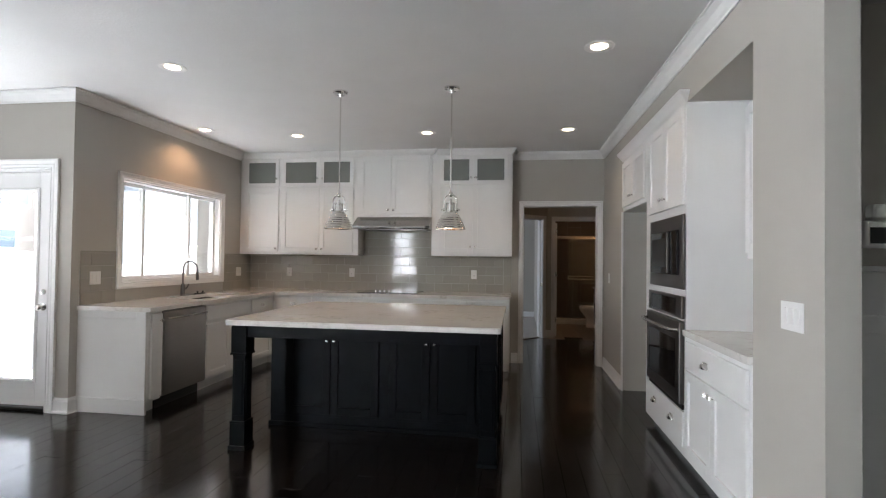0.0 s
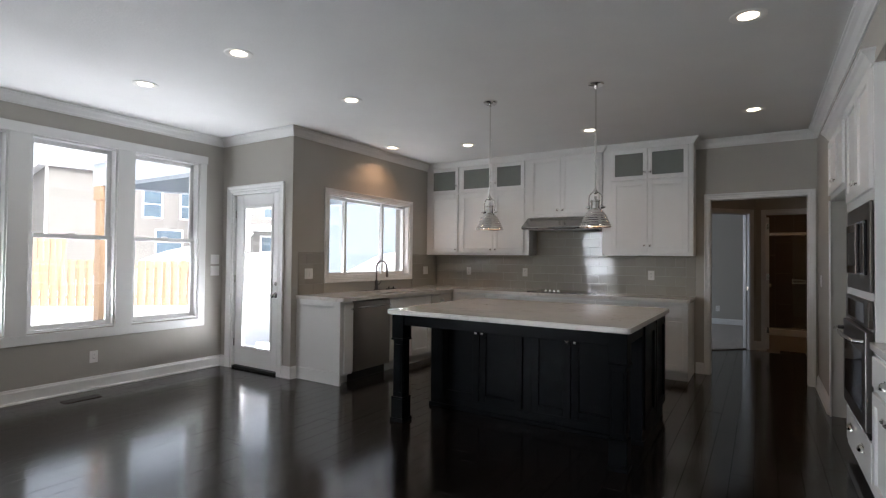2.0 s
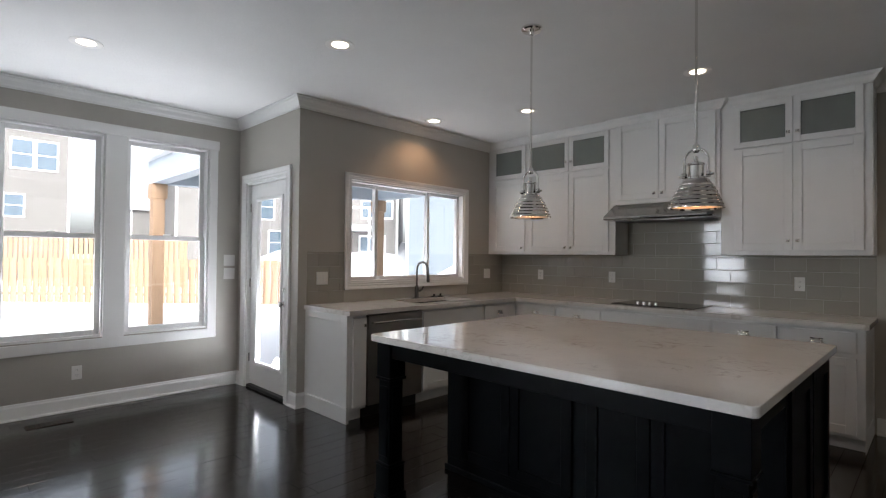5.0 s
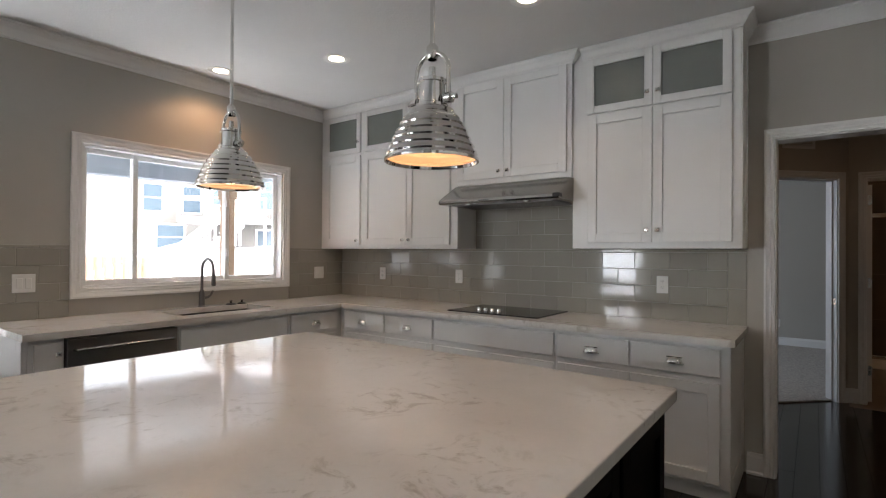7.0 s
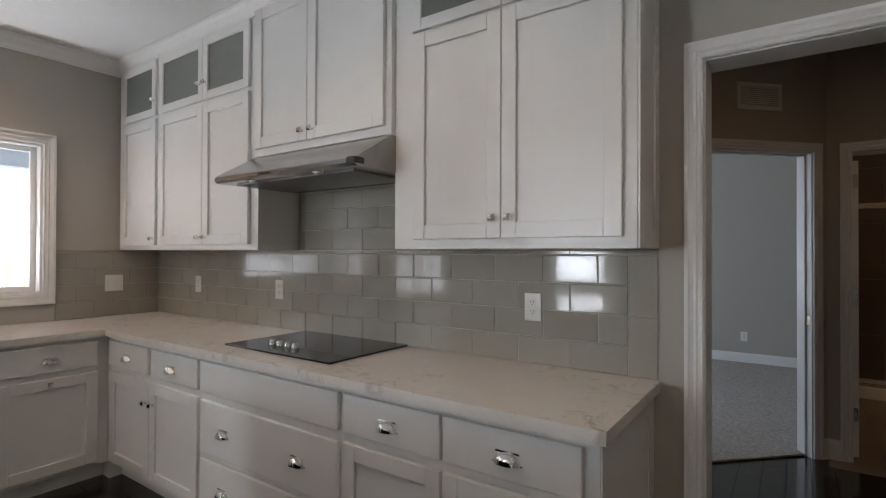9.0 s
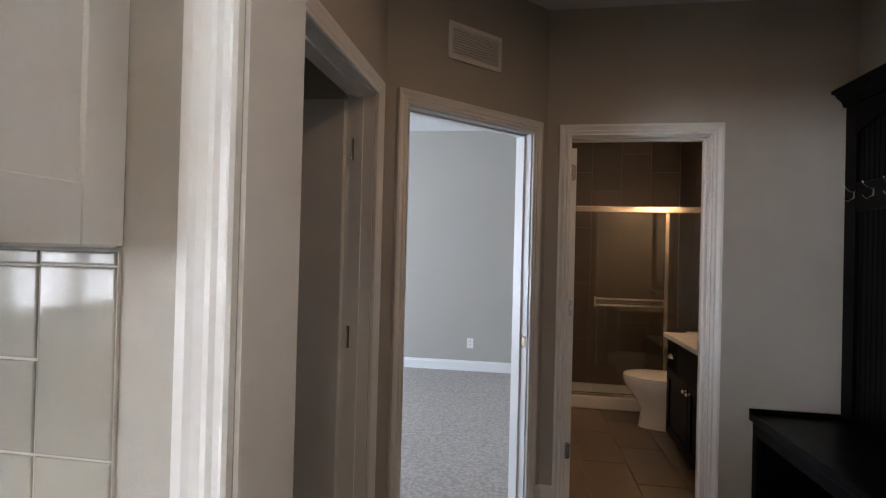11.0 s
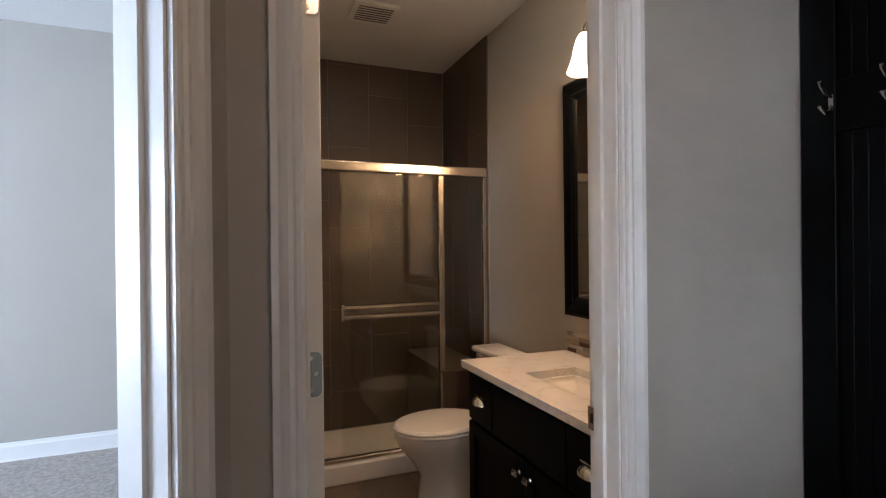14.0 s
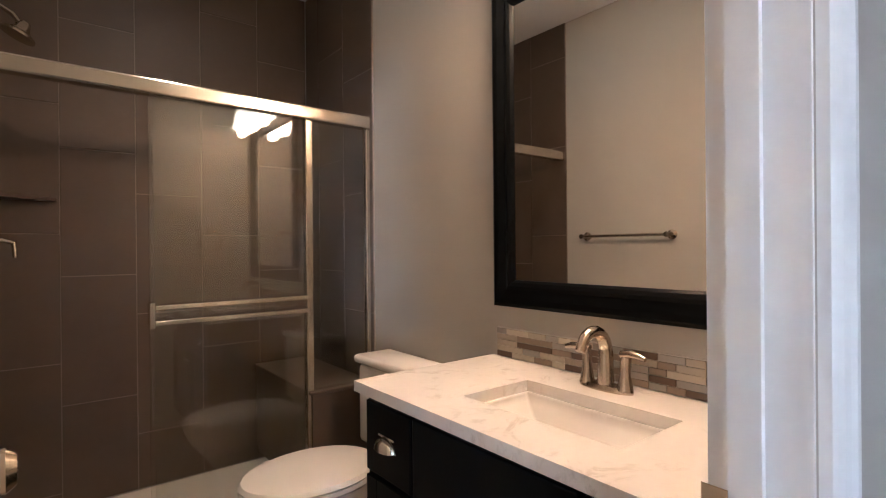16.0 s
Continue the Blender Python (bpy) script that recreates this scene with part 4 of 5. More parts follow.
mesh("door", boxes((0.27, -0.05, 1.27, 0.80, -0.0355, 1.58)), BLACKGLASS, o, bevel=0.003)
mesh("control_panel", boxes((0.81, -0.05, 1.27, 0.95, -0.0355, 1.58)), BLACKGLASS, o, bevel=0.003)
mesh("window", boxes((0.32, -0.0515, 1.32, 0.68, -0.0505, 1.53)), BLACK, o)
mesh("handle", boxes((0.765, -0.068, 1.28, 0.785, -0.0505, 1.57)), DARKSTEEL, o, bevel=0.004)
o = empty("wall_oven", EM(3.945) @ pose(0, 0.016, 0), "dark stainless single wall oven with bar handle", "oven")
mesh("control_panel", boxes((0.20, -0.045, 0.98, 1.035, -0.0225, 1.13)), DARKSTEEL, o, bevel=0.004)
mesh("display", boxes((0.30, -0.047, 1.0, 0.91, -0.0455, 1.11)), BLACKGLASS, o)
mesh("door", boxes((0.20, -0.06, 0.42, 1.035, -0.0225, 0.965)), DARKSTEEL, o, bevel=0.006, segments=2)
mesh("window", boxes((0.28, -0.0625, 0.51, 0.95, -0.0602, 0.84)), BLACKGLASS, o)
mesh("handle", tube([(0.23, -0.06, 0.905), (0.24, -0.10, 0.905), (0.34, -0.115, 0.905), (0.58, -0.12, 0.905), (0.86, -0.115, 0.905), (0.99, -0.10, 0.905), (1.0, -0.06, 0.905)], 0.013), STEEL, o, smooth=True, label="brushed steel bar handle")
mesh("vent_strip", boxes((0.20, -0.04, 0.385, 1.035, -0.0225, 0.415)), BLACK, o)
cabinet("fridge_cabinet", EM(4.93), 0.98, 0.55, 1.88, 2.43, CAB, "white shaker cabinet above the empty refrigerator space", "oven wall cabinets",
        [("door", 0.04, 0.485, 1.92, 2.38, [("knob", 0.455, 2.0)]), ("door", 0.49, 0.935, 1.92, 2.38, [("knob", 0.52, 2.0)])])
structure("fridge_trim", boxes((XR - 0.012, 4.905, 0, XR - 0.001, 4.965, 1.879)), TRIM, label="white trim of the refrigerator space")
run("cabinet_crown", [(XR - 0.001, 4.95), (XR - 0.001, 2.904), (NB - 0.01, 2.904)], CC, 2.488, CAB, "white crown moulding on the oven cabinet")
cabinet("base_cabinet", EM(2.90), 0.945, 0.60, 0, BT, CAB, "white shaker base cabinet in the niche", "oven wall cabinets",
        [("drawer", 0.03, 0.92, 0.685, 0.845, [("cup", 0.40, 0.755)]), ("door", 0.03, 0.472, 0.125, 0.655, [("knob", 0.44, 0.60)]), ("door", 0.478, 0.92, 0.125, 0.655, [("knob", 0.51, 0.60)])], toe=0.07)
slab("niche_countertop", boxes((XR - 0.025, 1.952, CT0, NB - 0.001, 2.903, CT1)), "white veined quartz top on the niche cabinet")
cabinet("upper_cabinet", EM(2.90) @ pose(0, 0.373, 0), 0.945, 0.255, 1.385, 2.40, CAB, "white upper cabinet in the niche", "oven wall cabinets",
        [("door", 0.02, 0.47, 1.42, 2.37, [("knob", 0.44, 1.5)]), ("door", 0.475, 0.925, 1.42, 2.37, [("knob", 0.505, 1.5)])])
# ledge and telephone on the wall round the corner
e = empty("wainscot_ledge", pose(1.475, 1.849, 0), "white painted ledge over wainscot panelling", "ledge")
mesh("panel", bevelled(boxes((0, -0.03, 0, 0.60, -0.001, 1.325), (0.05, -0.042, 0.18, 0.13, -0.03, 1.14), (0.13, -0.042, 1.06, 0.60, -0.03, 1.14)), 0.003), TRIM, e)
mesh("shelf", boxes((-0.004, -0.07, 1.3255, 0.605, -0.001, 1.352)), TRIM, e, bevel=0.006)
o = empty("wall_phone", pose(1.80, 1.849, 1.43), "white wall-mounted telephone above the ledge", "telephone")
mesh("base", boxes((-0.07, -0.05, 0, 0.07, -0.001, 0.12)), PLASTIC, o, bevel=0.012, segments=2)
mesh("screen", boxes((-0.05, -0.053, 0.02, 0.03, -0.0505, 0.09)), BLACK, o)
mesh("handset", boxes((-0.045, -0.06, 0.121, 0.035, -0.001, 0.19)), PLASTIC, o, bevel=0.014, segments=2)


# ---- hall ----
e = empty("hall_bench", pose(0, 0, 0), "black painted hall bench with tall beadboard back", "hall bench")
PY0, PY1 = 7.02, BATHY0 - 0.003
BXF, PXF = 1.85, 2.262         # bench front, back panel face
mesh("seat", boxes((BXF - 0.02, PY0, 0.57, HR - 0.003, PY1, 0.61)), NAVY, e, bevel=0.004)
mesh("box", boxes((BXF, PY0 + 0.02, 0.08, BXF + 0.02, PY0 + 0.07, 0.569), (BXF, PY1 - 0.05, 0.0, BXF + 0.02, PY1, 0.569), (BXF, PY0 + 0.07, 0.0, BXF + 0.02, PY1 - 0.05, 0.08), (BXF, PY0 + 0.07, 0.50, BXF + 0.02, PY1 - 0.05, 0.569),
     (BXF, 7.70, 0.08, BXF + 0.02, 7.76, 0.50), (BXF + 0.02, PY0 + 0.02, 0, HR - 0.01, PY0 + 0.04, 0.569), (BXF + 0.02, PY1 - 0.02, 0, HR - 0.01, PY1, 0.569), (HR - 0.02, PY0 + 0.04, 0.0, HR - 0.004, PY1 - 0.02, 0.569)), NAVY, e, bevel=0.002)
mesh("seat_trim", boxes((BXF - 0.02, PY1 - 0.018, 0.6105, PXF, PY1, 0.632)), NAVY, e, bevel=0.003)
mesh("back_board", boxes((PXF + 0.028, PY0 + 0.02, 0.6105, HR - 0.004, PY1, 2.20)), NAVY, e)
bm = bmesh.new()
n = 34
for i in range(n):
    w = (PY1 - PY0 - 0.20) / n
    a = PY0 + 0.11 + i * w
    boxes((PXF + 0.012, a + 0.001, 0.615, PXF + 0.0275, a + w - 0.001, 1.66), bm=bm)
    boxes((PXF + 0.012, a + 0.001, 1.80, PXF + 0.0275, a + w - 0.001, 2.195), bm=bm)
tagged(mesh("beadboard", bevelled(bm, 0.002), NAVY, e), kind="stuff")
mesh("frame", bevelled(boxes((PXF, PY1 - 0.09, 0.611, PXF + 0.027, PY1, 2.20), (PXF, PY0 + 0.02, 0.611, PXF + 0.027, PY0 + 0.11, 2.20), (PXF, PY0 + 0.11, 1.66, PXF + 0.027, PY1 - 0.09, 1.80)), 0.002), NAVY, e)
bm = bmesh.new()
ya, yb = PY0 + 0.11, PY1 - 0.09
rows = []
for i in range(25):
    y = ya + (yb - ya) * i / 24
    u = (y - (ya + yb) / 2) / ((yb - ya) / 2)
    zl = 2.165 - 0.115 * u * u
    rows.append([bm.verts.new(v) for v in ((PXF, y, zl), (PXF + 0.027, y, zl), (PXF + 0.027, y, 2.2), (PXF, y, 2.2))])
for a, b in zip(rows, rows[1:]):
    for j in range(4):
        bm.faces.new((a[j], a[(j + 1) % 4], b[(j + 1) % 4], b[j]))
bm.faces.new(rows[0])
bm.faces.new(rows[-1][::-1])
mesh("arch", bm, NAVY, e)
mesh("cornice", sweep([(PXF - 0.001, PY1, 2.285), (PXF - 0.001, PY0 + 0.02, 2.285), (HR - 0.005, PY0 + 0.02, 2.285)], (0, 0, 1), [(0, 0), (0, -0.085), (0.012, -0.085), (0.02, -0.06), (0.045, -0.035), (0.055, -0.02), (0.07, -0.018), (0.07, 0)]), NAVY, e)
mesh("top", boxes((PXF, PY0 + 0.02, 2.201, HR - 0.004, PY1, 2.284)), NAVY, e)
HOOK = tube([(0, 0, 0.02), (0.012, 0, 0.025), (-0.03, 0, 0.035), (-0.055, 0, 0.06), (-0.06, 0, 0.075)], [0.006, 0.006, 0.0055, 0.0055, 0.007], 8)
tube([(0, 0, 0.0), (-0.012, 0, -0.02), (-0.035, 0, -0.03), (-0.05, 0, -0.018), (-0.053, 0, -0.006)], [0.006, 0.006, 0.0055, 0.006, 0.011], 8, HOOK)
boxes((-0.004, -0.007, -0.02, 0.0, 0.007, 0.035), bm=HOOK)
HOOKD = data_of(HOOK, CHROME, name="coat_hook")
for y in [8.375 - 0.14 * i for i in range(9)]:
    ob = new("coat_hook", HOOKD)
    ob.matrix_basis = pose(PXF - 0.0005, y, 1.735) @ Matrix.Diagonal((0.8, 0.9, 0.8, 1))
    tagged(ob, "polished chrome double coat hook on black board", "coat hook", "coat hooks on the bench back")


def leaf_door(m, w, label, knob_side=1, knobs=True):
    """An open interior door; local x from the hinge."""
    e = tagged(new("door_2"), label, kind="structure")
    e.matrix_basis = m
    mesh("leaf", boxes((0.003, 0, 0.012, w, 0.035, 2.02)), TRIM, e, bevel=0.002)
    if knobs:
        for s, y in ((1, 0.035), (-1, 0)):
            mesh("knob", lathe([(0.03, 0), (0.03, 0.005), (0.012, 0.009), (0.010, 0.03), (0.024, 0.04), (0.028, 0.052), (0.02, 0.063), (0, 0.066)], 20, m=pose(w - 0.065, y, 0.96, -90 * s)), NICKEL, e, smooth=True, label="brushed nickel knob")
    return e


leaf_door(pose(0.934, BATHY1 - 0.03, 0, 0, 0, 93), 0.65, "white open bathroom door")
leaf_door(pose(HX - 0.115, 7.575, 0, 0, 0, 181), 0.76, "white open door to a side room")
leaf_door(DIAG @ pose(DO[0] + 0.02, 0.125, 0, 0, 0, 120), 0.72, "white open bedroom door")


def hinge(m):
    bm = boxes((-0.018, -0.0025, -0.045, 0.018, -0.0005, 0.045))
    corners = [ed for ed in bm.edges if abs(ed.verts[0].co.y - ed.verts[1].co.y) > 0.001 and ed.verts[0].co.x > 0]
    bmesh.ops.bevel(bm, geom=corners, offset=0.012, segments=4, affect="EDGES", profile=0.5)
    e = tagged(mesh("hinge", bm, STEEL, m=m), "satin steel door hinge on the jamb", "hinge", "door hinges")
    mesh("knuckle", tube([(-0.019, -0.005, -0.045), (-0.019, -0.005, 0.045)], 0.005, 8), STEEL, e, smooth=True)
    for x, z in ((-0.004, 0.032), (0.007, 0), (-0.004, -0.032)):
        mesh("screw", lathe([(0.005, 0.0025), (0.004, 0.0035), (0, 0.0035)], 10, m=pose(x, 0, z, 90)), CHROME, e)


for z in (0.30, 1.11, 1.88):
    hinge(pose(0.912, BATHY1 - 0.0305, z))
    hinge(pose(HX - 0.075, 7.58 - 0.006, z - 0.06))
strike = tagged(mesh("strike_plate", boxes((-0.016, -0.002, -0.03, 0.016, -0.0005, 0.03)), NICKEL, m=pose(BATHD[1] - 0.006, BATHY0 + 0.100, 0.92, 0, 0, -90), bevel=0.0006), "brushed nickel strike plate on the door jamb", "strike plate")
mesh("latch_hole", boxes((-0.006, -0.0026, -0.012, 0.006, -0.0021, 0.012)), BLACK, strike)
ob = tagged(mesh("strike_plate", boxes((-0.014, -0.002, -0.03, 0.014, -0.0005, 0.03)), NICKEL, m=DIAG @ pose(DO[1] - 0.006, 0.025, 0.93, 0, 0, -90), bevel=0.0006), "brushed nickel strike plate on the bedroom jamb", "strike plate")
# return-air grille above the bedroom door
e = tagged(mesh("air_grille", bevelled(boxes((-0.17, -0.01, -0.09, 0.17, -0.0005, -0.065), (-0.17, -0.01, 0.065, 0.17, -0.0005, 0.09), (-0.17, -0.01, -0.065, -0.145, -0.0005, 0.065), (0.145, -0.01, -0.065, 0.17, -0.0005, 0.065)), 0.002), PLASTIC, m=DIAG @ pose(0.50, 0, 2.43)), "white louvred air grille above the bedroom door", "air grille")
for i in range(10):
    mesh("slat", boxes((-0.145, -0.008, -0.062 + i * 0.013, 0.145, -0.0015, -0.055 + i * 0.013)), PLASTIC, e)
plate(pose(0.05, BEDY, 0.34), 0.075, 0.118, [(0, "socket")], OU, "outlet")

# ---- bathroom ----
e = empty("vanity", pose(0, 0, 0), "black shaker bathroom vanity with white quartz top", "vanity")
VX, VY0, VY1 = 1.725, 8.63, 9.595
mesh("body", boxes((VX + 0.02, VY0, 0.09, BR - 0.002, VY1, 0.66), (VX + 0.02, VY0, 0.661, VX + 0.04, VY1, 0.819), (VX + 0.04, VY1 - 0.02, 0.661, BR - 0.002, VY1, 0.819), (VX + 0.04, VY0, 0.661, BR - 0.002, VY0 + 0.02, 0.819), (VX + 0.08, VY0 + 0.002, 0, BR - 0.003, VY1 - 0.002, 0.091)), NAVY, e, bevel=0.0015)
vm = pose(VX + 0.02, VY1, 0, 0, 0, -90)
for kind, a, b, c, d, pulls in (("drawer", 0.02, 0.24, 0.60, 0.80, [("cup", 0.13, 0.70)]), ("drawer", 0.25, 0.755, 0.60, 0.80, []), ("drawer", 0.765, 0.985, 0.60, 0.80, [("cup", 0.875, 0.70)]),
                              ("door", 0.02, 0.498, 0.12, 0.585, [("knob", 0.465, 0.53)]), ("door", 0.506, 0.985, 0.12, 0.585, [("knob", 0.54, 0.53)])):
    f = shaker(e, a, b, c, d, NAVY, slab=kind == "drawer", stile=0.055)
    f.matrix_basis = vm
    for p, x, z in pulls:
        (cup if p == "cup" else knob)(f, x, z)
SX0, SX1, SY0, SY1 = 1.845, 2.09, 8.83, 9.285
TZ0, TZ1 = 0.8195, 0.85
bm = boxes((1.703, VY0 - 0.012, TZ0, BR - 0.001, SY0, TZ1), (1.703, SY1, TZ0, BR - 0.001, 9.607, TZ1), (1.703, SY0, TZ0, SX0, SY1, TZ1), (SX1, SY0, TZ0, BR - 0.001, SY1, TZ1))
bmesh.ops.remove_doubles(bm, verts=bm.verts[:], dist=0.0004)
mesh("countertop", bm, QUARTZ, e, label="white quartz vanity top")
bm = bmesh.new()
o, i_ = [(SX0, SY0), (SX1, SY0), (SX1, SY1), (SX0, SY1)], [(SX0 + 0.05, SY0 + 0.09), (SX1 - 0.04, SY0 + 0.09), (SX1 - 0.04, SY1 - 0.09), (SX0 + 0.05, SY1 - 0.09)]
r0, r1, r2 = [bm.verts.new((x, y, TZ0)) for x, y in o], [bm.verts.new((x, y, TZ0 - 0.02)) for x, y in o], [bm.verts.new((x, y, TZ0 - 0.12)) for x, y in i_]
for a, b in ((r0, r1), (r1, r2)):
    for k in range(4):
        bm.faces.new((a[k], a[(k + 1) % 4], b[(k + 1) % 4], b[k]))
bm.faces.new(r2)
bmesh.ops.bevel(bm, geom=[ed for ed in bm.edges if not ed.is_boundary], offset=0.012, segments=3, affect="EDGES", profile=0.5)
ob = mesh("basin", bm, PORCELAIN, e, smooth=True, label="white porcelain undermount basin")
ob.modifiers.new("wall", "SOLIDIFY").thickness = 0.008
# bathroom faucet
e = empty("bathroom_faucet", pose(2.18, 9.085, TZ1), "brushed nickel two-handle bathroom faucet", "faucet")
mesh("base", lathe([(0.03, 0), (0.03, 0.006), (0.025, 0.014), (0, 0.014)], 24, m=Matrix.Diagonal((0.95, 2.7, 1, 1))), NICKEL, e, smooth=True)
mesh("spout", tube([(0, 0, 0.008), (0, 0, 0.10)] + arc((-0.055, 0, 0.105), 0.055, 0, 150, 10) + [(-0.112, 0, 0.115)], [0.023, 0.020] + [0.019 - 0.0005 * k for k in range(11)] + [0.013], 14), NICKEL, e, smooth=True)
for s in (-1, 1):
    mesh("handle", tube([(0, 0.058 * s, 0.008), (0, 0.058 * s, 0.045), (0, 0.059 * s, 0.085), (0, 0.061 * s, 0.10)], [0.022, 0.014, 0.013, 0.012], 14), NICKEL, e, smooth=True)
    mesh("lever", tube([(0, 0.050 * s, 0.100), (-0.004, 0.076 * s, 0.106), (-0.01, 0.105 * s, 0.104), (-0.012, 0.122 * s, 0.10)], [0.012, 0.011, 0.009, 0.006], 12), NICKEL, e, smooth=True)

# mosaic strip
MOS = [material("mosaic_" + n_, c, 0.12, piece=0.1) for n_, c in (("taupe", (0.30, 0.24, 0.19)), ("brown", (0.13, 0.09, 0.065)), ("cream", (0.46, 0.40, 0.32)), ("grey", (0.34, 0.32, 0.29)))]
e = tagged(mesh("mosaic_backsplash", boxes((BR - 0.006, VY0, TZ1 + 0.001, BR - 0.0005, 9.58, 0.953)), GROUT), "strip of brown and cream glass mosaic above vanity", kind="structure")
rnd = random.Random(4)
pieces = {}
for row in range(5):
    y = VY0 + 0.002
    while y < 9.575:
        w = rnd.choice((0.05, 0.075, 0.10, 0.15))
        w = min(w, 9.578 - y)
        k = (rnd.randrange(4), round(w, 3))
        if w > 0.012:
            if k not in pieces:
                pieces[k] = data_of(boxes((-0.004, 0, 0, 0.004, w - 0.002, 0.0178)), MOS[k[0]], False, "mosaic_tile")
            add("mosaic_tile", pieces[k], e, pose(BR - 0.008, y, TZ1 + 0.003 + row * 0.0198))
        y += w

# mirror
e = empty("wall_mirror", pose(BR, 0, 0), "rectangular mirror in a black moulded frame", "mirror")
MY0, MY1, MZ0, MZ1 = 8.69, 9.58, 1.03, 2.15
mesh("frame", sweep([(-0.0005, MY1, MZ0), (-0.0005, MY1, MZ1), (-0.0005, MY0, MZ1), (-0.0005, MY0, MZ0)], (-1, 0, 0), [(0, 0), (0, 0.022), (0.012, 0.030), (0.03, 0.030), (0.06, 0.022), (0.072, 0.026), (0.084, 0.020), (0.092, 0.012), (0.092, 0)], closed=True), NAVY, e, label="black moulded frame")
mesh("glass", boxes((-0.010, MY0 + 0.08, MZ0 + 0.08, -0.002, MY1 - 0.08, MZ1 - 0.08)), MIRROR, e, label="mirror glass")

# vanity light
e = empty("vanity_light", pose(BR, 9.065, 2.30), "nickel vanity light with three lit bell shades", "wall light")
mesh("back_plate", boxes((-0.02, -0.30, -0.045, -0.0005, 0.30, 0.045)), NICKEL, e, bevel=0.008, segments=2)
for y in (-0.21, 0.0, 0.21):
    mesh("arm", tube([(-0.02, y, 0.0), (-0.06, y, 0.03), (-0.10, y, 0.03), (-0.12, y, 0.0), (-0.12, y, -0.03)], 0.009), NICKEL, e, smooth=True)
    mesh("shade", lathe([(0.024, -0.03), (0.036, -0.05), (0.048, -0.09), (0.058, -0.14), (0.078, -0.19), (0.075, -0.192), (0.054, -0.14), (0.043, -0.09), (0.022, -0.04)], 28), OPAL, e, pose(-0.12, y, 0), smooth=True, label="lit white glass bell shade")
    lamp("vanity_bulb", "POINT", pose(BR - 0.12, 9.065 + y, 2.09), 0.45, (1.0, 0.50, 0.21), 0.04)

# toilet
def oval(bm, cx, rx, ry, z, n=28, squash=0.0):
    out = []
    for k in range(n):
        a = 2 * math.pi * k / n
        x, y = rx * math.cos(a), ry * math.sin(a)
        if x > 0:
            x *= 1 - squash
        out.append(bm.verts.new((cx + x, y, z)))
    return out


def loft(rings, bm, caps=True):
    for a, b in zip(rings, rings[1:]):
        for k in range(len(a)):
            bm.faces.new((a[k], a[(k + 1) % len(a)], b[(k + 1) % len(a)], b[k]))
    if caps:
        bm.faces.new(rings[0][::-1])
        bm.faces.new(rings[-1])
    return bm


e = empty("toilet", pose(-0.022, 10.035, 0), "white porcelain two-piece toilet with closed lid", "toilet")
bm = bmesh.new()
loft([oval(bm, 1.87, 0.22, 0.115, 0.0), oval(bm, 1.87, 0.21, 0.105, 0.06), oval(bm, 1.86, 0.19, 0.10, 0.16), oval(bm, 1.82, 0.20, 0.125, 0.24), oval(bm, 1.80, 0.245, 0.165, 0.32), oval(bm, 1.79, 0.262, 0.18, 0.375), oval(bm, 1.79, 0.26, 0.178, 0.39)], bm)
mesh("bowl", bm, PORCELAIN, e, smooth=True)
bm = bmesh.new()
loft([oval(bm, 1.795, 0.268, 0.186, 0.392, squash=0.12), oval(bm, 1.795, 0.272, 0.19, 0.40, squash=0.12), oval(bm, 1.795, 0.268, 0.186, 0.412, squash=0.12)], bm)
mesh("seat", bm, PORCELAIN, e, smooth=True)
bm = bmesh.new()
loft([oval(bm, 1.795, 0.268, 0.186, 0.415, squash=0.12), oval(bm, 1.795, 0.272, 0.19, 0.422, squash=0.12), oval(bm, 1.795, 0.262, 0.18, 0.436, squash=0.12), oval(bm, 1.795, 0.18, 0.11, 0.444, squash=0.12)], bm)
mesh("lid", bm, PORCELAIN, e, smooth=True)
mesh("tank", boxes((2.085, -0.205, 0.40, BR - 0.012, 0.205, 0.74)), PORCELAIN, e, bevel=0.025, segments=3, smooth=True)
mesh("tank_lid", boxes((2.07, -0.218, 0.741, BR - 0.006, 0.218, 0.778)), PORCELAIN, e, bevel=0.016, segments=3, smooth=True)
mesh("pedestal_link", boxes((2.0, -0.12, 0.0, 2.20, 0.12, 0.40)), PORCELAIN, e, bevel=0.03, segments=3, smooth=True)

# shower
structure("shower_pan", bevelled(boxes((BL, SHY - 0.045, 0, BR, SHY + 0.045, 0.115), (BL, SHY + 0.045, 0, BR, SHB, 0.045)), 0.008), PORCELAIN, label="white shower pan with low curb")
e = empty("shower_enclosure", pose(0, 0, 0), "brushed nickel framed sliding glass shower doors", "shower enclosure")
FRAME = material("bright_nickel", (0.66, 0.60, 0.52), 0.22, metal=1.0, vary=0.04)
mesh("header_rail", boxes((BL + 0.001, SHY - 0.028, 1.818, BR - 0.013, SHY + 0.028, 1.878)), FRAME, e, bevel=0.008, segments=2)
mesh("bottom_track", boxes((BL + 0.001, SHY - 0.022, 0.1155, 1.922, SHY + 0.022, 0.14)), FRAME, e, bevel=0.003)
mesh("middle_post", boxes((1.924, SHY - 0.02, 0.1155, 1.957, SHY + 0.02, 1.817)), FRAME, e, bevel=0.003)
mesh("wall_post", boxes((BR - 0.036, SHY - 0.018, 0.592, BR - 0.0135, SHY + 0.018, 1.817)), FRAME, e, bevel=0.003)
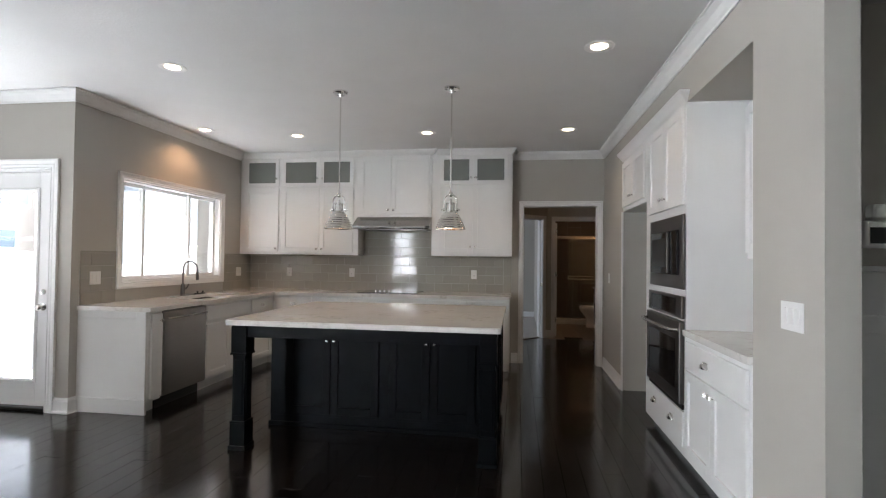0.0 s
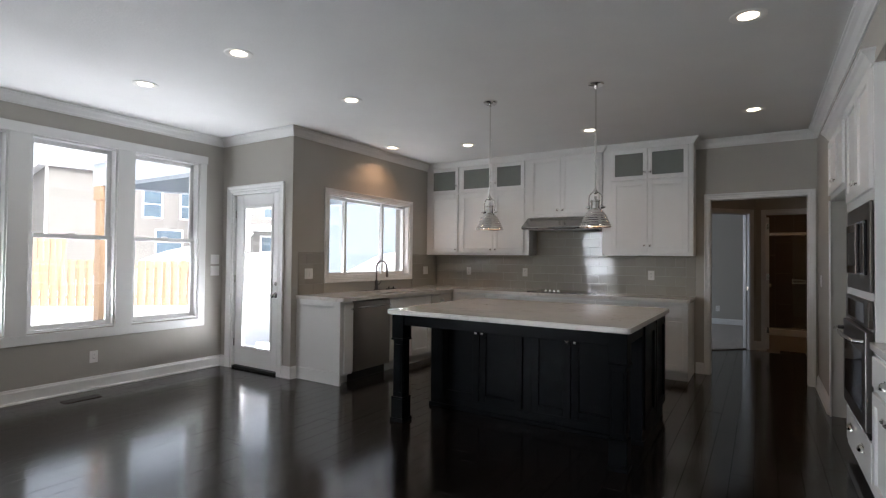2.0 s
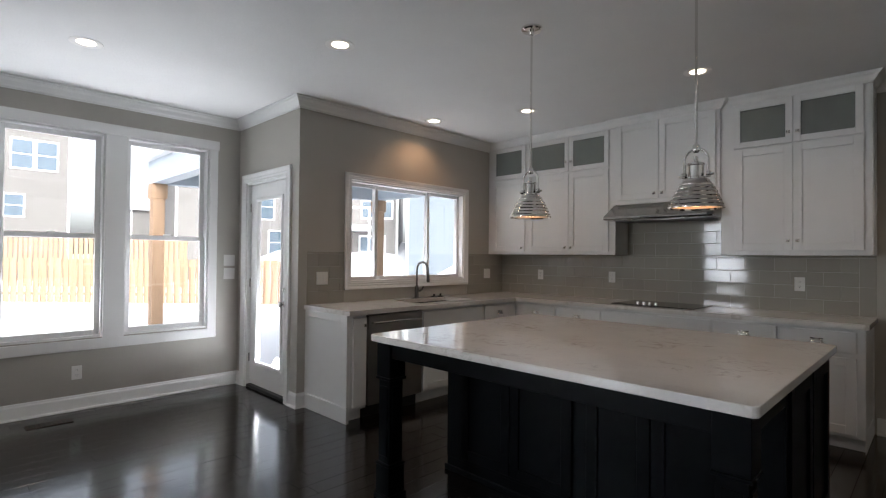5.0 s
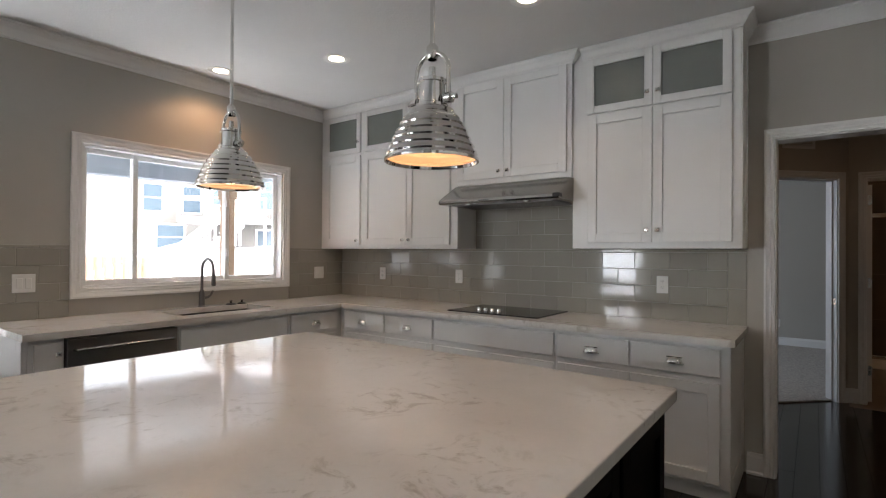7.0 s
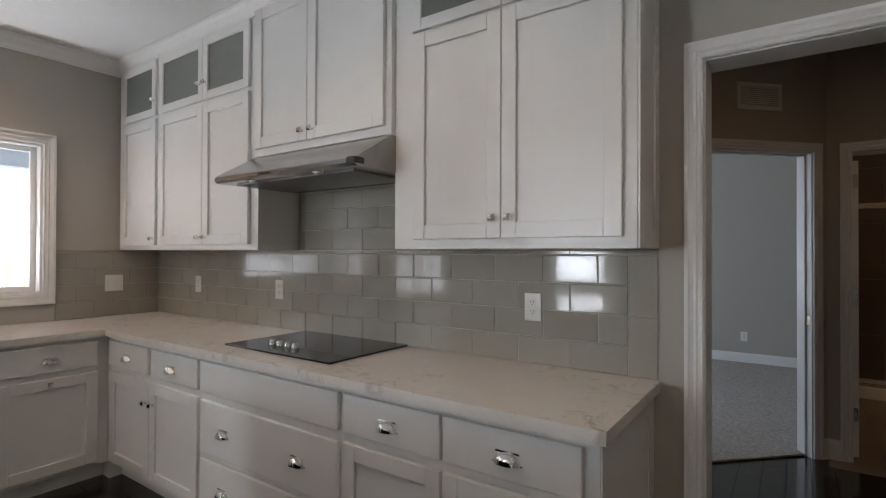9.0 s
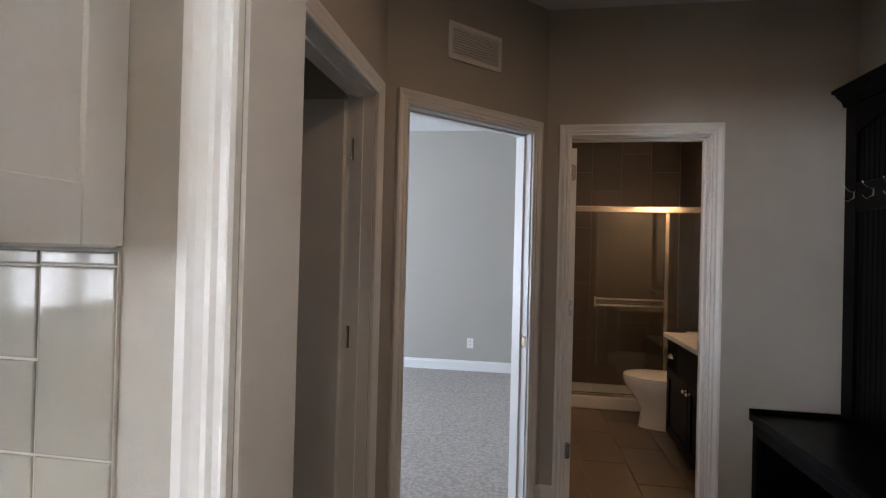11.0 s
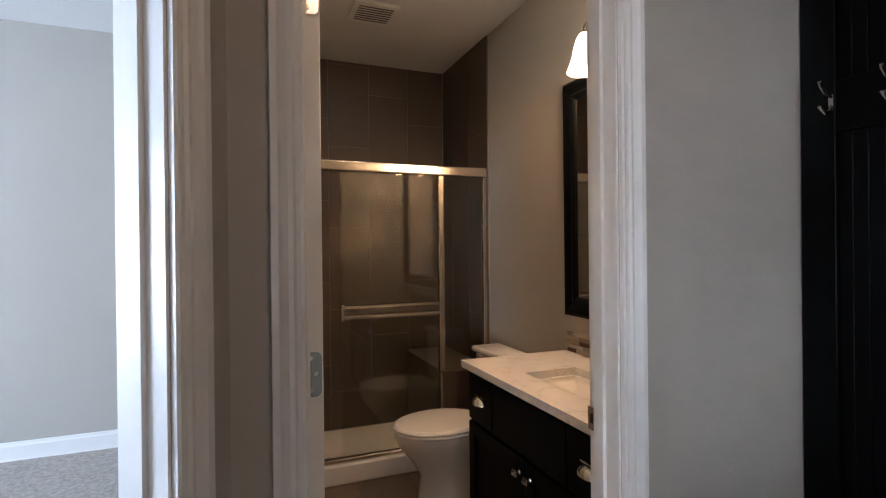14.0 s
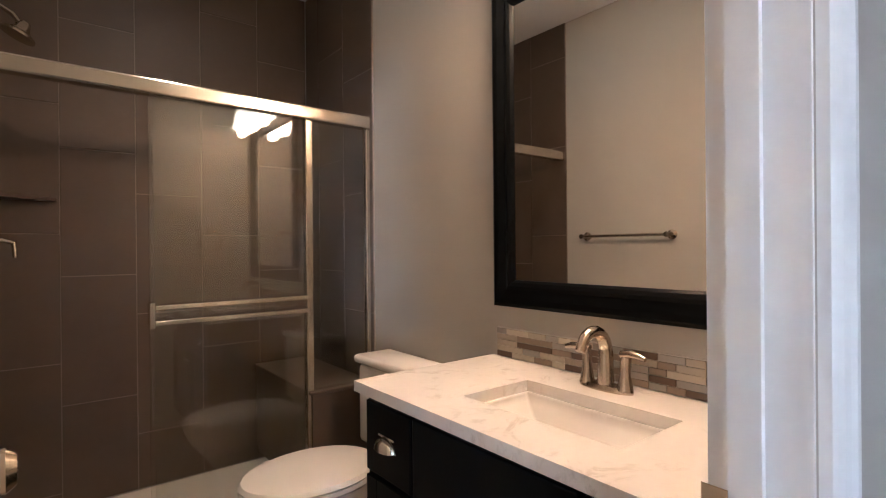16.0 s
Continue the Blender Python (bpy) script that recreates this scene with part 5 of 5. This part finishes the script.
PANES = [mesh("sliding_panel", boxes((1.308, SHY - 0.014, 0.142, 1.922, SHY - 0.008, 1.816)), SHOWER, e, label="grey tinted glass panel"),
         mesh("sliding_panel", boxes((1.328, SHY + 0.008, 0.142, 1.922, SHY + 0.014, 1.816)), SHOWER, e, label="grey tinted glass panel"),
         mesh("fixed_panel", boxes((1.958, SHY - 0.003, 0.592, BR - 0.037, SHY + 0.003, 1.816)), SHOWER, e, label="grey tinted glass panel")]
for g in PANES:
    g.visible_shadow = False
mesh("towel_bar", bevelled(boxes((1.301, SHY - 0.062, 1.012, 1.922, SHY - 0.045, 1.03), (1.301, SHY - 0.062, 0.955, 1.922, SHY - 0.045, 0.973), (1.301, SHY - 0.066, 0.945, 1.321, SHY - 0.012, 1.04), (1.907, SHY - 0.062, 0.97, 1.922, SHY - 0.012, 1.015)), 0.003), FRAME, e)
structure("shower_ledge", boxes((1.944, SHY - 0.03, 0.1, BR - 0.012, SHB - 0.012, 0.575)), SLATE, label="tiled shower bench")
structure("shower_ledge_top", bevelled(boxes((1.932, SHY - 0.042, 0.576, BR - 0.012, SHB - 0.012, 0.590)), 0.003), SLATE, label="tiled top of the shower bench")
e = empty("wall_shower", pose(0.81, 10.95, 2.16), "brushed nickel shower head on a bent arm", "shower head")
mesh("arm", tube([(-0.03, 0, 0.02), (0.05, 0, 0.06), (0.10, 0, 0.03), (0.13, 0, -0.01)], 0.010), NICKEL, e, smooth=True)
mesh("head", lathe([(0, 0.02), (0.018, 0.015), (0.03, -0.02), (0.06, -0.04), (0.062, -0.05), (0, -0.052)], 24, m=pose(0.135, 0, -0.01, 0, 25)), NICKEL, e, smooth=True)
e = empty("shower_valve", pose(BL + 0.012, 11.0, 1.27), "brushed nickel shower valve lever", "shower valve")
mesh("plate", lathe([(0.075, 0), (0.07, 0.008), (0.03, 0.014), (0.025, 0.05), (0, 0.05)], 28, m=pose(0, 0, 0, 0, 90)), NICKEL, e, smooth=True)
mesh("lever", tube([(0.05, 0, 0.01), (0.10, 0, 0.012), (0.135, 0, 0.0), (0.138, 0, -0.06)], [0.012, 0.010, 0.010, 0.008]), NICKEL, e, smooth=True)
bm = bmesh.new()
vs = [bm.verts.new((x, y, z)) for z in (1.462, 1.477) for x, y in ((BL + 0.012, SHB - 0.012), (1.05, SHB - 0.012), (0.99, SHB - 0.09), (BL + 0.012, SHB - 0.24))]
for k in range(4):
    bm.faces.new((vs[k], vs[(k + 1) % 4], vs[4 + (k + 1) % 4], vs[4 + k]))
bm.faces.new(vs[:4][::-1])
bm.faces.new(vs[4:])
structure("shower_shelf", bm, SLATE, label="brown tiled corner shelf in the shower")
# towel bar, ring and fan
e = empty("towel_bar", pose(BL, 9.98, 1.30), "brushed nickel towel bar on the wall", "towel bar")
mesh("bar", tube([(0.06, -0.28, 0), (0.06, 0.28, 0)], 0.009), NICKEL, e, smooth=True)
for y in (-0.28, 0.28):
    mesh("post", lathe([(0.028, 0), (0.028, 0.006), (0.014, 0.016), (0.012, 0.06), (0.016, 0.072), (0, 0.075)], 18, m=pose(0.0005, y, 0, 0, 90)), NICKEL, e, smooth=True)
e = empty("towel_ring", pose(1.98, BATHY1, 1.37), "brushed nickel towel ring on the wall", "towel ring")
mesh("ring", tube(arc((0, 0.05, -0.07), 0.075, 90, 449, 28), 0.006), NICKEL, e, smooth=True)
mesh("post", lathe([(0.025, 0), (0.022, 0.01), (0.01, 0.02), (0.01, 0.055), (0, 0.056)], 16, m=pose(0, 0.0005, 0, -90)), NICKEL, e, smooth=True)
downlight(1.53, 10.0, BATHC, 0.35, colour=(1.0, 0.50, 0.22))
e = tagged(mesh("exhaust_fan", bevelled(boxes((-0.13, -0.13, -0.018, 0.13, 0.13, -0.0005)), 0.006), PLASTIC, m=pose(1.50, 10.37, BATHC)), "white square exhaust fan grille on the ceiling", "exhaust fan")
for i in range(7):
    mesh("slot", boxes((-0.1, -0.09 + i * 0.028, -0.0195, 0.1, -0.08 + i * 0.028, -0.0182)), BLACK, e)

# ---- outside ----
bm = bmesh.new()
N = 40
far = [bm.verts.new((-900 if i == 0 else 900 if i == 3 else (-60, 40)[i - 1], -900 if j == 0 else 900 if j == 3 else (-40, 60)[j - 1], -0.3)) for i in range(4) for j in range(4)]
for i in range(3):
    for j in range(3):
        bm.faces.new((far[i * 4 + j], far[(i + 1) * 4 + j], far[(i + 1) * 4 + j + 1], far[i * 4 + j + 1]))
structure("ground", bm, SNOW, label="deep white snow over the yard")


def mound(x, y, rx, ry, h):
    bm = bmesh.new()
    grid = [[None] * 19 for _ in range(19)]
    for i in range(19):
        for j in range(19):
            u, v = i / 9 - 1, j / 9 - 1
            k = max(0.0, 1 - u * u - v * v)
            grid[i][j] = bm.verts.new((x + u * rx, y + v * ry, -0.32 + h * k * k * (3 - 2 * k) + 0.25 * k * noise.noise((x + u * 3, y + v * 3, 0))))
    for i in range(18):
        for j in range(18):
            bm.faces.new((grid[i][j], grid[i + 1][j], grid[i + 1][j + 1], grid[i][j + 1]))
    structure("snow_bank", bm, SNOW, label="rounded bank of white snow", smooth=True)


mound(-27, 24, 12, 14, 2.6)
mound(-14, 24, 9, 8, 2.4)


def fence(name, cx, cy, s0, s1, z0, z1):
    e = empty(name, pose(cx, cy, 0, 0, 0, 44.7), "new cedar shadowbox privacy fence in the snow", "fence", "fences")
    board = data_of(boxes((-0.07, -0.012, z0, 0.07, 0.012, z1)), CEDAR, False, "board")
    n = int((s1 - s0) / 0.125)
    for i in range(n):
        add("board", board, e, pose(s0 + i * 0.125, 0.05 if i % 2 else -0.05, -0.02 * (i % 3 == 0)))
    for z in (z0 + 0.25, z1 - 0.25):
        mesh("rail", boxes((s0, -0.037, z, s1, 0.037, z + 0.09)), CEDAR, e)


fence("fence", -11.8, 12.5, -24, -4.6, -0.3, 1.18)
fence("fence", -17.6, 18.2, -32, -12, -0.3, 2.1)


def house(x, y, rot, w, d, h, mat, wins, roof=1.6, label="tan sided two-storey house with snowy roof"):
    """Front face along local x at y = 0; wins: (x, z, width, height) of window centres."""
    e = empty("house", pose(x, y, -0.3, 0, 0, rot), label, "house", "neighbouring houses")
    mesh("wall", boxes((0, 0, 0, w, d, h)), mat, e)
    bm = bmesh.new()
    n = int(h / 0.2)
    for i in range(n):
        boxes((-0.015, -0.02, i * 0.2, w + 0.015, -0.001, i * 0.2 + 0.188), (-0.02, 0, i * 0.2, -0.001, d, i * 0.2 + 0.188), (w + 0.001, 0, i * 0.2, w + 0.02, d, i * 0.2 + 0.188), bm=bm)
    tagged(mesh("siding", bm, mat, e), kind="stuff")
    o = 0.4
    bm = bmesh.new()
    c = [bm.verts.new(v) for v in ((-o, -o, h + 0.001), (w + o, -o, h + 0.001), (w + o, d + o, h + 0.001), (-o, d + o, h + 0.001), (w * 0.28, d / 2, h + roof), (w * 0.72, d / 2, h + roof))]
    c2 = [bm.verts.new(v.co + Vector((0, 0, 0.2))) for v in c[:4]]
    for q in ((c[3], c[2], c[1], c[0]), (c[0], c[1], c2[1], c2[0]), (c[1], c[2], c2[2], c2[1]), (c[2], c[3], c2[3], c2[2]), (c[3], c[0], c2[0], c2[3]),
              (c2[0], c2[1], c[5], c[4]), (c2[1], c2[2], c[5]), (c2[2], c2[3], c[4], c[5]), (c2[3], c2[0], c[4])):
        bm.faces.new(q)
    mesh("roof", bm, ROOF, e)
    mesh("corner_board", boxes((w - 0.1, -0.035, 0, w + 0.035, -0.021, h), (-0.035, -0.035, 0, 0.1, -0.021, h)), TRIM, e)
    for a, z, ww, hh in wins:
        g = mesh("window", bevelled(boxes((a - ww / 2 - 0.1, -0.05, z - hh / 2 - 0.1, a + ww / 2 + 0.1, -0.021, z - hh / 2), (a - ww / 2 - 0.1, -0.05, z + hh / 2, a + ww / 2 + 0.1, -0.021, z + hh / 2 + 0.1),
                 (a - ww / 2 - 0.1, -0.05, z - hh / 2, a - ww / 2, -0.021, z + hh / 2), (a + ww / 2, -0.05, z - hh / 2, a + ww / 2 + 0.1, -0.021, z + hh / 2), (a - ww / 2, -0.045, z - 0.03, a + ww / 2, -0.021, z + 0.03)), 0.004), TRIM, e)
        mesh("pane", boxes((a - ww / 2, -0.03, z - hh / 2, a + ww / 2, -0.0215, z + hh / 2)), HOUSEGLASS, g)
    return e


house(-40.4, -8.0, 90, 15.1, 10, 9.6, SIDING_TAN, [(13.9, 7.85, 1.0, 1.75), (12.65, 7.85, 1.0, 1.75), (12.3, 4.6, 0.9, 1.3)], 2.2)
house(-46, 12.0, 90, 6, 8, 5.2, SIDING_TAN, [(3, 3.6, 1.0, 1.4)], 1.6)
house(-33, 11.3, 78, 9.5, 9, 6.6, SIDING_TAN, [(7.6, 4.9, 1.0, 1.6), (5.4, 4.9, 1.0, 1.6), (6.4, 2.5, 1.5, 1.5)], 1.8)
house(-60, 22.0, 80, 10, 9, 7, SIDING_TAN, [(3, 5, 1, 1.6), (6, 5, 1, 1.6)], 2)
h5 = house(-24.2, 15.7, 47, 4.6, 7, 6.4, SIDING_TAN, [(0.8, 4.8, 0.8, 1.6), (3.0, 4.7, 0.7, 1.8), (3.9, 4.7, 0.7, 1.8), (3.2, 1.9, 1.3, 1.6)], 1.8, "tan sided house with raised deck and stairs")
mesh("deck", boxes((-0.6, -2.2, 3.0, 3.3, -0.06, 3.25), (-0.6, -2.2, 4.1, 3.3, -2.1, 4.2), (-0.6, -2.2, 3.25, -0.5, -2.1, 4.1), (3.2, -2.2, 0, 3.3, -2.1, 4.2), (1.4, -2.2, 0, 1.52, -2.1, 4.2)), VINYL, h5)
bm = bmesh.new()
for i in range(13):
    boxes((3.6 - i * 0.27, -3.2, 2.9 - i * 0.23, 3.9 - i * 0.27, -2.25, 2.95 - i * 0.23), bm=bm)
for y in (-3.24, -2.24):
    for dz in (-0.15, 0.95):
        bmesh.ops.create_cube(bm, size=1, matrix=pose(2.1, y, 1.5 + dz, 0, -40.4, 0) @ Matrix.Diagonal((4.7, 0.05, 0.2, 1)))
    for i in (0, 4, 8, 12):
        boxes((3.7 - i * 0.27, y - 0.05, 1.9 - i * 0.23 if i < 8 else 0, 3.8 - i * 0.27, y + 0.05, 3.95 - i * 0.23), bm=bm)
mesh("stairs", bm, VINYL, h5, pose(-1.6, 0, 0))
house(-20.0, 16.8, 47, 9.5, 7, 5.4, SIDING_BLUE, [], 1.6, "blue-grey sided house with snowy roof").matrix_basis = pose(-18.5, 17.5, -0.3, 0, 0, 40)

# covered patio
PORCH = material("pale_blue_beam", (0.42, 0.47, 0.52), 0.6)
e = empty("covered_patio", pose(0, 0, -0.3), "covered patio with cedar posts and pale painted beams", "patio cover")
for x, y in ((-8.2, 3.35), (-7.38, 7.06)):
    mesh("post", bevelled(boxes((x - 0.085, y - 0.085, 0, x + 0.085, y + 0.085, 2.75)), 0.006), CEDAR, e)
    mesh("capital", bevelled(boxes((x - 0.11, y - 0.11, 2.52, x + 0.11, y + 0.11, 2.749)), 0.006), CEDAR, e)
bm = boxes((-8.35, 3.25, 2.75, XW - T - 0.001, 3.45, 3.10), (-7.48, 6.96, 2.75, XS - T - 0.001, 7.16, 3.10))
mesh("beam", bm, PORCH, e)
d = Vector((-7.38 + 8.2, 7.06 - 3.35, 0))
mesh("beam_front", boxes((0.1, -0.1, 2.75, d.length - 0.1, 0.1, 3.10)), PORCH, e, pose(-8.2, 3.35, 0, 0, 0, math.degrees(math.atan2(d.y, d.x))))
bm = bmesh.new()
c = [(-8.45, 3.15), (XW - T - 0.002, 3.15), (XW - T - 0.002, YD + T + 0.002), (XS - T - 0.002, YD + T + 0.002), (XS - T - 0.002, 7.25), (-7.55, 7.25)]
lo, hi = [bm.verts.new((x, y, 3.101)) for x, y in c], [bm.verts.new((x, y, 3.22)) for x, y in c]
for k in range(6):
    bm.faces.new((lo[k], lo[(k + 1) % 6], hi[(k + 1) % 6], hi[k]))
bm.faces.new(lo[::-1])
bm.faces.new(hi)
mesh("soffit", bm, TRIM, e)

# ---- pieces of floors and walls, last ----
rnd = random.Random(7)
fl = tagged(new("floor"), "dark espresso hardwood plank floor", kind="structure")
PW = 0.127
shapes, rest, count = {}, bmesh.new(), 0
x = XW
while x < XE:
    y = YR - rnd.random() * 1.2
    while y < 8.53:
        ln = rnd.choice((0.6, 0.9, 1.2, 1.5, 1.8))
        a, b = max(y, YR), min(y + ln, 8.53)
        y += ln
        cx, cy = x + PW / 2, (a + b) / 2
        if b - a < 0.05 or (cx > HR and cy > 3.0) or (cy > 6.2 and cx < HX - 0.15) or (cx < XS - 0.2 and cy > YD + 0.1 + ln / 2):
            continue
        if count < 300 and -4.8 < cx < 0.9 and -0.2 < cy < 4.2 and not (-1.7 < cx < 0.05 and cy > 3.3):
            k = round(b - a, 2)
            if k not in shapes:
                bm = boxes((-PW / 2 + 0.0006, -k / 2 + 0.0006, -0.018, PW / 2 - 0.0006, k / 2 - 0.0006, 0))
                tops = [ed for ed in bm.edges if all(v.co.z > -0.001 for v in ed.verts)]
                bmesh.ops.bevel(bm, geom=tops, offset=0.0009, segments=1, affect="EDGES")
                shapes[k] = data_of(bm, PLANK, False, "plank")
            add("plank", shapes[k], fl, pose(cx, a + k / 2, -rnd.random() * 0.0006, rnd.uniform(-0.05, 0.05), rnd.uniform(-0.15, 0.15)))
            count += 1
        else:
            boxes((x + 0.0009, a + 0.0009, -0.018, x + PW - 0.0009, b - 0.0009, -rnd.random() * 0.0006), bm=rest)
    x += PW
tagged(mesh("planks", rest, PLANK, fl), kind="stuff")
structure("carpet_strip", boxes((0, 0.06, -0.02, 0.95, 0.119, 0.001)), GAP, label="dark carpet edge at the doorway").matrix_basis = DIAG
bm = bmesh.new()
cv = [bm.verts.new((x, y, 0.003)) for x, y in ((-0.09, 7.68), (0.66, 8.43), (0.66, BEDY), (-4.3, BEDY), (-4.3, 7.68))]
bm.faces.new(cv)
cv2 = bmesh.ops.extrude_face_region(bm, geom=bm.faces[:])
bmesh.ops.translate(bm, verts=[v for v in cv2["geom"] if isinstance(v, bmesh.types.BMVert)], vec=(0, 0, 0.012))
structure("bedroom_carpet", bm, CARPET, label="beige speckled cut-pile carpet")
structure("bath_subfloor", boxes((BL, 8.53, -0.12, BR, 11.4, -0.012)), GROUT, label="light grout under floor tiles")
bf = tagged(new("bathroom_floor"), "brown porcelain tile floor", kind="structure")
ft = data_of(bevelled(boxes((-0.1515, -0.3025, -0.01, 0.1515, 0.3025, 0)), 0.001), BATHFLOOR, False, "tile")
for i in range(5):
    for j in range(5):
        cx, cy = BL + 0.155 + i * 0.307, 8.53 + 0.305 * (i % 2) + j * 0.61 + 0.05
        if cy < 10.8:
            add("tile", ft, bf, pose(cx, cy, 0.0))


def tile_field(name, m, w, z0, z1, tw, th, offset, mat, joint, label, skip=lambda x, z: False, vertical=False, u0=0.0, tilt=0.25, thick=0.008):
    """A tiled field in local x and z, tiles cut at its edges, on a sheet of grout."""
    e = tagged(new(name), label, kind="structure")
    e.matrix_basis = m
    mesh("grout", boxes((0, -thick + 0.003, z0, w, -0.0005, z1)), GROUT if mat is TILE else DARKGROUT, e)
    made, r = {}, random.Random(3)
    a_n = int((z1 - z0) / th) + 2 if not vertical else int(w / tw) + 2
    for i in range(-1, a_n):
        for j in range(-1, (int(w / tw) + 2) if not vertical else int((z1 - z0) / th) + 2):
            if vertical:
                x, z = u0 + i * tw, z0 + 0.072 + j * th - (i % 3) * offset * th
            else:
                x, z = u0 + j * tw + (i % 2) * offset * tw, z0 + i * th
            xa, xb, za, zb = max(x, 0), min(x + tw, w), max(z, z0), min(z + th, z1)
            if xb - xa < 0.012 or zb - za < 0.012 or skip((xa + xb) / 2, (za + zb) / 2):
                continue
            k = (round(xb - xa, 3), round(zb - za, 3))
            if k not in made:
                bm = boxes((-k[0] / 2 + joint / 2, -thick, -k[1] / 2 + joint / 2, k[0] / 2 - joint / 2, -0.002, k[1] / 2 - joint / 2))
                front = [ed for ed in bm.edges if all(v.co.y < -thick + 0.001 for v in ed.verts)]
                bmesh.ops.bevel(bm, geom=front, offset=0.0025 if mat is TILE else 0.0012, segments=2, affect="EDGES", profile=0.5)
                made[k] = data_of(bm, mat, False, "tile")
            add("tile", made[k], e, pose((xa + xb) / 2, 0, (za + zb) / 2, r.uniform(-tilt, tilt), 0, r.uniform(-tilt, tilt)))
    return e


DARKGROUT = material("tan_grout", (0.22, 0.18, 0.145), 0.9, vary=0.1)
LBL = "glossy grey subway tile backsplash"
tile_field("backsplash_back", pose(XS, YB, 0), 0.058 - XS, 0.9145, 1.3965, 0.2315, 0.1155, 0.5, TILE, 0.003, LBL, u0=0.058 - XS - 16 * 0.2315)
tile_field("backsplash_edge", pose(0.0585, YB, 0), 0.107, 0.9145, 1.3965, 0.107, 0.2315, 0.0, TILE, 0.003, LBL, u0=0.0)
tile_field("backsplash_hood", pose(-1.858, YB, 0), 0.987, 1.397, 1.73, 0.2315, 0.1155, 0.5, TILE, 0.003, LBL, u0=0.058 + 1.858 - 9 * 0.2315)
tile_field("backsplash_sink", pose(XS, 3.275, 0, 0, 0, 90), 0.40, 0.9145, 1.3965, 0.2315, 0.1155, 0.5, TILE, 0.002, LBL)
tile_field("backsplash_sink_corner", pose(XS, 5.44, 0, 0, 0, 90), 0.675, 0.9145, 1.3965, 0.2315, 0.1155, 0.5, TILE, 0.002, LBL)
SHL = "brown large-format shower wall tile in vertical stack"
tile_field("shower_tile_back", pose(BL + 0.0125, SHB + 0.0115, 0), BR - BL - 0.025, 0.046, BATHC - 0.001, 0.302, 0.598, 0.33, SLATE, 0.004, SHL, vertical=True, u0=-0.012, tilt=0.05, thick=0.010)
tile_field("shower_tile_side", pose(BR, SHB, 0, 0, 0, -90), 0.775, 0.046, BATHC - 0.001, 0.302, 0.598, 0.33, SLATE, 0.004, SHL, vertical=True, u0=-0.13, tilt=0.05, thick=0.010)
tile_field("shower_tile_west", pose(BL, SHY - 0.04, 0, 0, 0, 90), 0.785, 0.046, BATHC - 0.001, 0.302, 0.598, 0.33, SLATE, 0.004, SHL, vertical=True, u0=0.0, tilt=0.05, thick=0.010)
